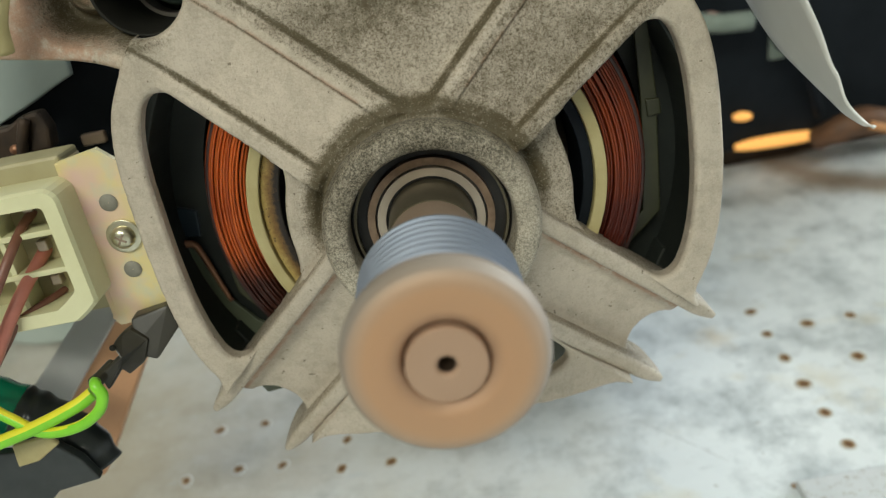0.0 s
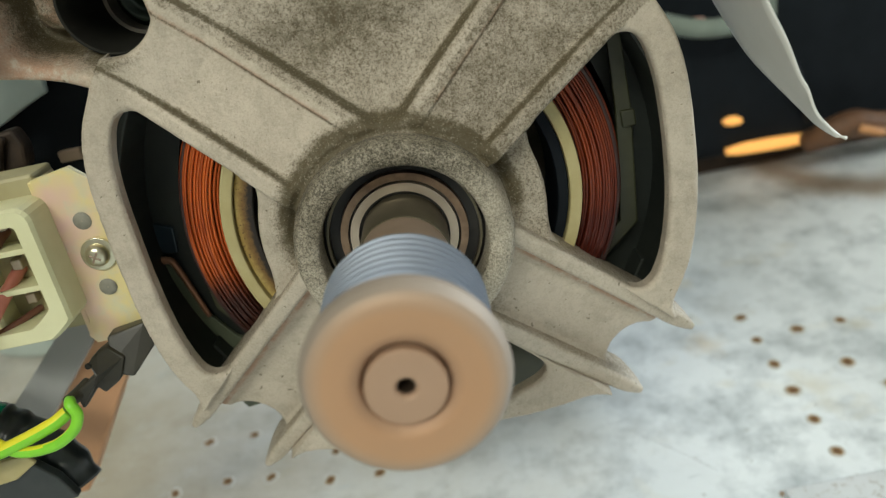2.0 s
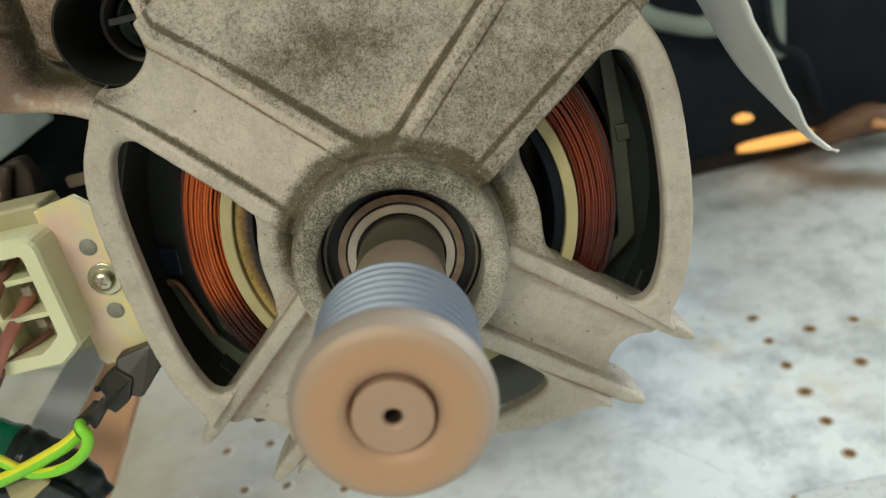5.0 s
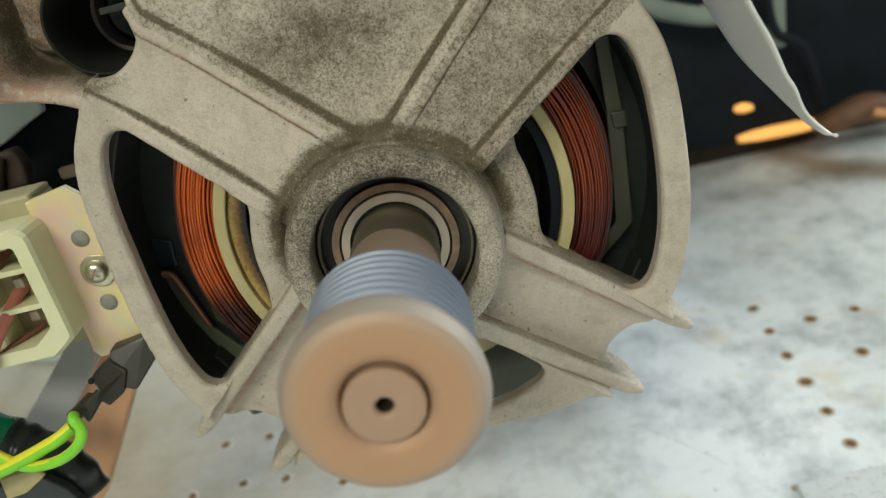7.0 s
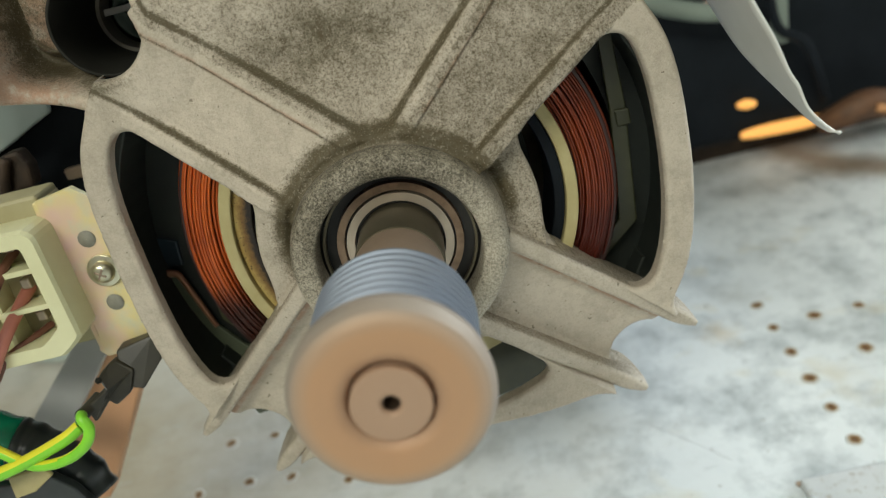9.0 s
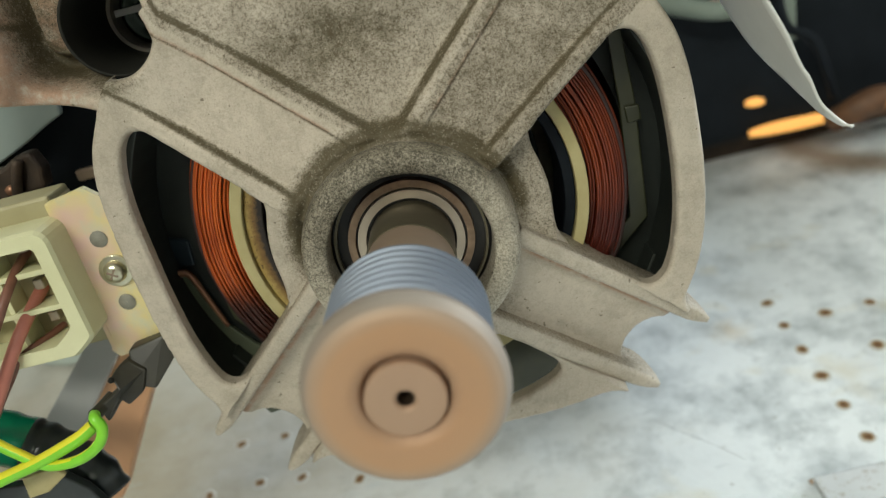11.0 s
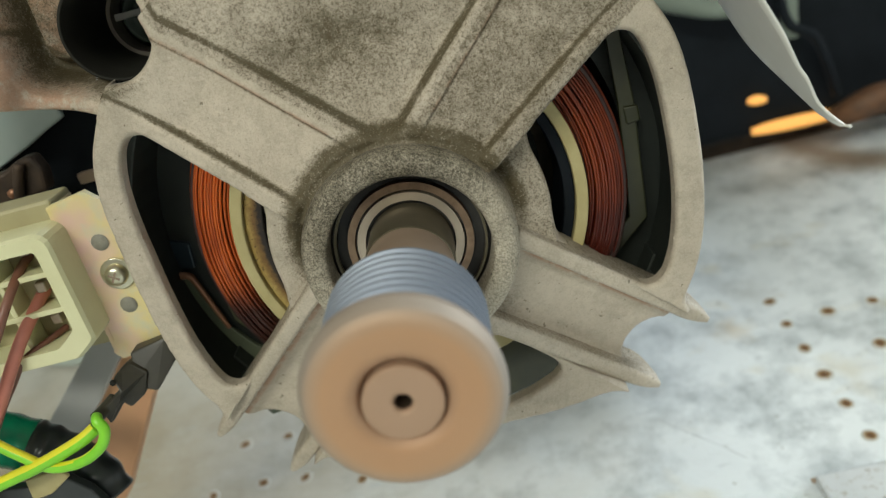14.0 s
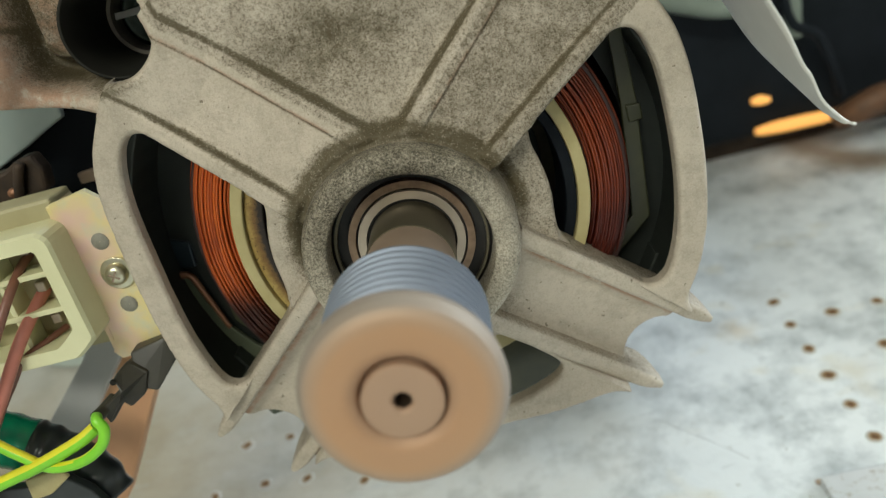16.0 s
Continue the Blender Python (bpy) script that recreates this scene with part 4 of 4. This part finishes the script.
taped_bundle()


# ---- surroundings ----
def white_sheet():
    """A curled strip of white film that hangs in from above and ends in a point."""
    ob = thing("paper_strip", pose(0, 0, 0), "curled off-white plastic strip ending in a point", "strip")
    verts, faces = [], []
    n, w = 40, 8
    left = spline([(55.8, 93.8, 142.5), (58.1, 70.5, 128.8), (58.4, 65.6, 126.0), (59.6, 55.9, 120.2), (62.3, 47.7, 115.4), (63.3, 44.9, 113.8), (64.2, 42.6, 112.4), (65.4, 40.6, 111.3), (66.8, 38.9, 110.3)], 6)
    right = spline([(48.3, 39.5, 149.9), (54.4, 39.5, 135.8), (55.5, 39.5, 132.5), (58.1, 39.5, 127.0), (60.1, 39.5, 121.7), (61.3, 39.5, 119.4), (62.8, 39.5, 115.4), (65.0, 39.5, 112.5), (67.2, 39.5, 110.2)], 6)
    for a, b in zip(left, right):
        for k in range(w + 1):
            u = k / w
            p = a.lerp(b, u)
            p.y -= 0.05 * (a - b).length * min(u / 0.62, (1 - u) / 0.38)
            verts.append(p * MM)
    m = len(left)
    for i in range(m - 1):
        for k in range(w):
            a = i * (w + 1) + k
            faces.append((a, a + 1, a + w + 2, a + w + 1))
    film = link_mesh("film", verts, faces, PAPER, ob)
    so = film.modifiers.new("thickness", "SOLIDIFY")
    so.thickness = 0.0004
    return ob


strip = white_sheet()


def plate_seam():
    ob = tagged(part("seam_rust", box(74, 330, 69.3, 70.6, 0.0, 0.5), TAN), "line of rust and dirt along the cover plate", "rust")


plate_seam()


def table_scratch():
    pts = [(44, 103, 0.0), (50, 96, 0.05), (56.5, 89, 0.0), (62.5, 81.5, 0.02)]
    ob = link_mesh("scratch", *tube(pts, lambda u: 0.03 + 0.09 * abs(math.sin(9 * u)), 6, 8), SCORE)
    tagged(ob, "long dark scratch in the white table paint", "scratch")


SCORE = surface("dirt_in_a_scratch", (0.46, 0.48, 0.47), (0.58, 0.61, 0.61), 300, 0.7)
table_scratch()


def background():
    case = thing("black_appliance", pose(0.235, 0.296, 0), "black plastic appliance casing standing on the table", "appliance")
    part("body", box(-150, 150, -62, 60, 11, 190, 6, 4), DARK, case)
    part("foot_rail", box(-146, 146, -50, 50, 0, 13, 1), RUST, case, "rusty brown foot rail")
    def bar(name, pts, radius, m, label):
        base = Vector((235, 296, 0))
        link_mesh(name, *tube([Vector(q) - base for q in pts], radius, 14, 6), m, case, label)

    # streak and spot of reflected orange light, made to glow
    bar("orange_streak", [(124.5, 232, 15.6), (134, 232, 15.5), (150, 232, 14.9), (160.5, 232, 14.4)], lambda u: 0.9 + 1.7 * math.sin(math.pi * (0.06 + 0.86 * u)) ** 0.7, GLOW, "glowing orange strip")
    bar("orange_spot", [(123.5, 232, 29.2), (127, 232, 29.0), (130.8, 232, 28.4)], lambda u: 1.1 + 0.9 * math.sin(math.pi * u), GLOW, "small glowing orange lamp")
    bar("cable", [(151, 218, 19), (157, 213, 24), (166, 212, 26.5), (178, 214, 23), (200, 220, 18)], lambda u: 4.2 + 1.5 * math.sin(math.pi * u), BROWN_CLOTH, "orange-brown sheathed cable")
    # highlight on the brown mass, made as a glowing piece
    bar("cable_highlight", [(166, 206.5, 27), (172, 206.5, 24.5), (176, 208, 22.5)], 1.6, DIM, "faintly glowing orange end")
    # unclear band and pinkish bit, hung on the casing by assumption
    bar("handle", [(80, 226, 92), (90, 224, 82), (101, 222, 76.5), (112, 221, 73.0), (126, 223, 71)], 3.6, SAGE, "grey-green curved handle")
    part("pink_bit", box(-127, -120, -74, -68, 71, 76.5, 2.4), PINK, case, "small unclear pinkish object")
    bar("hose", [(133, 224, 96), (134, 223, 72), (137, 222, 60), (146, 222, 53), (152, 223, 38), (156, 226, 26)], 1.8, DARK, "dull black hose")
    # vertical greenish reflection on the casing, modelled as a pale strip
    part("glint_strip", box(-97, -90, -63.5, -61, 50, 110, 1), SAGE, case, "pale greenish glint on the casing, made as a strip")


background()


def left_clutter():
    g = thing("grey_strip", MOTOR, "grey painted steel strip behind the connector", "strip")
    part("flat", prism([(-72, -8), (-64, -8), (-69.5, -20.5), (-88, -40), (-100, -58), (-112, -58), (-99, -39), (-79, -20.5)], 78, 80, 0.4), GREY, g)
    b = thing("wooden_slat", MOTOR, "orange-brown wooden slat behind the terminal plate", "slat")
    part("slat", prism([(-68.5, -14), (-56, -14), (-60, -23), (-70, -35), (-87, -60), (-103, -60), (-90, -42), (-70.5, -21.5)], 80.5, 86, 0.5), OCHRE, b)
    f = thing("milky_cover", MOTOR, "pale green translucent plastic cover", "cover")
    part("skin", prism([(-96, 42), (-60, 42), (-61.5, 28.7), (-66, 27.0), (-70.5, 25.0), (-78, 22.3), (-96, 14)], 79, 81, 0.4), MILKY, f)
    w = thing("pale_tub", pose(-0.16, 0.25, 0), "pale green translucent plastic tub", "tub")
    v, f = smooth_lathe(rounded([(0.1, -1), (48, -1), (60, -155), (57, -155), (45, -4), (0.1, -4)], 3), 48)
    link_mesh("wall", [(a, c, -b) for a, b, c in v], f, MILKY, w)
    c = thing("rusty_clip", MOTOR, "dark rusty spring clip beside the connector", "clip")
    part("bar", prism([(-96, 22.5), (-73, 22.6), (-69.5, 24.2), (-66.6, 24.4), (-65.6, 21.0), (-66.4, 17.2), (-76.9, 16.6), (-96, 13)], 72, 76, 0.7), RUST, c)
    link_mesh("barrel", *tube([(-71.6, 71.5, 17.6), (-70.4, 71.0, 20.2), (-68.8, 71.2, 23.6)], 1.0, 16, 4), RUST, c)
    link_mesh("rivet", *tube([(-72.5, 71.8, 18.6), (-72.4, 70.9, 18.6)], 0.9, 16, 3), STRAP, c, "coppery rivet")
    d = thing("black_cover", MOTOR, "black plastic cover behind the bracket", "cover")
    part("clip_tab", box(-65.6, -60.8, 82.6, 84.4, 14.6, 17.0, 0.5), TAN, d, "small tan plastic tab")
    part("shell", box(-112, -44, 84, 110, -2, 46, 4), DARK, d)
    y = thing("yellow_sleeve", MOTOR, "yellow-orange sleeve on the bracket's arm", "sleeve")
    link_mesh("tube", *tube([(-57.5, 50, 36.5), (-56.3, 49, 41), (-53.5, 48.5, 46.5), (-52, 49, 54)], 1.9, 14, 6), CREAM, y)


left_clutter()

# ---- what moves ----
def motions():
    rows, k = [], 0
    while k <= 200:
        rows.append((k * 0.08, pose(0, 0, -0.0003, -1.5, 0, 0) @ pose(0, 0, 0, 0, 79.0 * k, 0)))
        k += 1
    walk(shaft, rows)


motions()
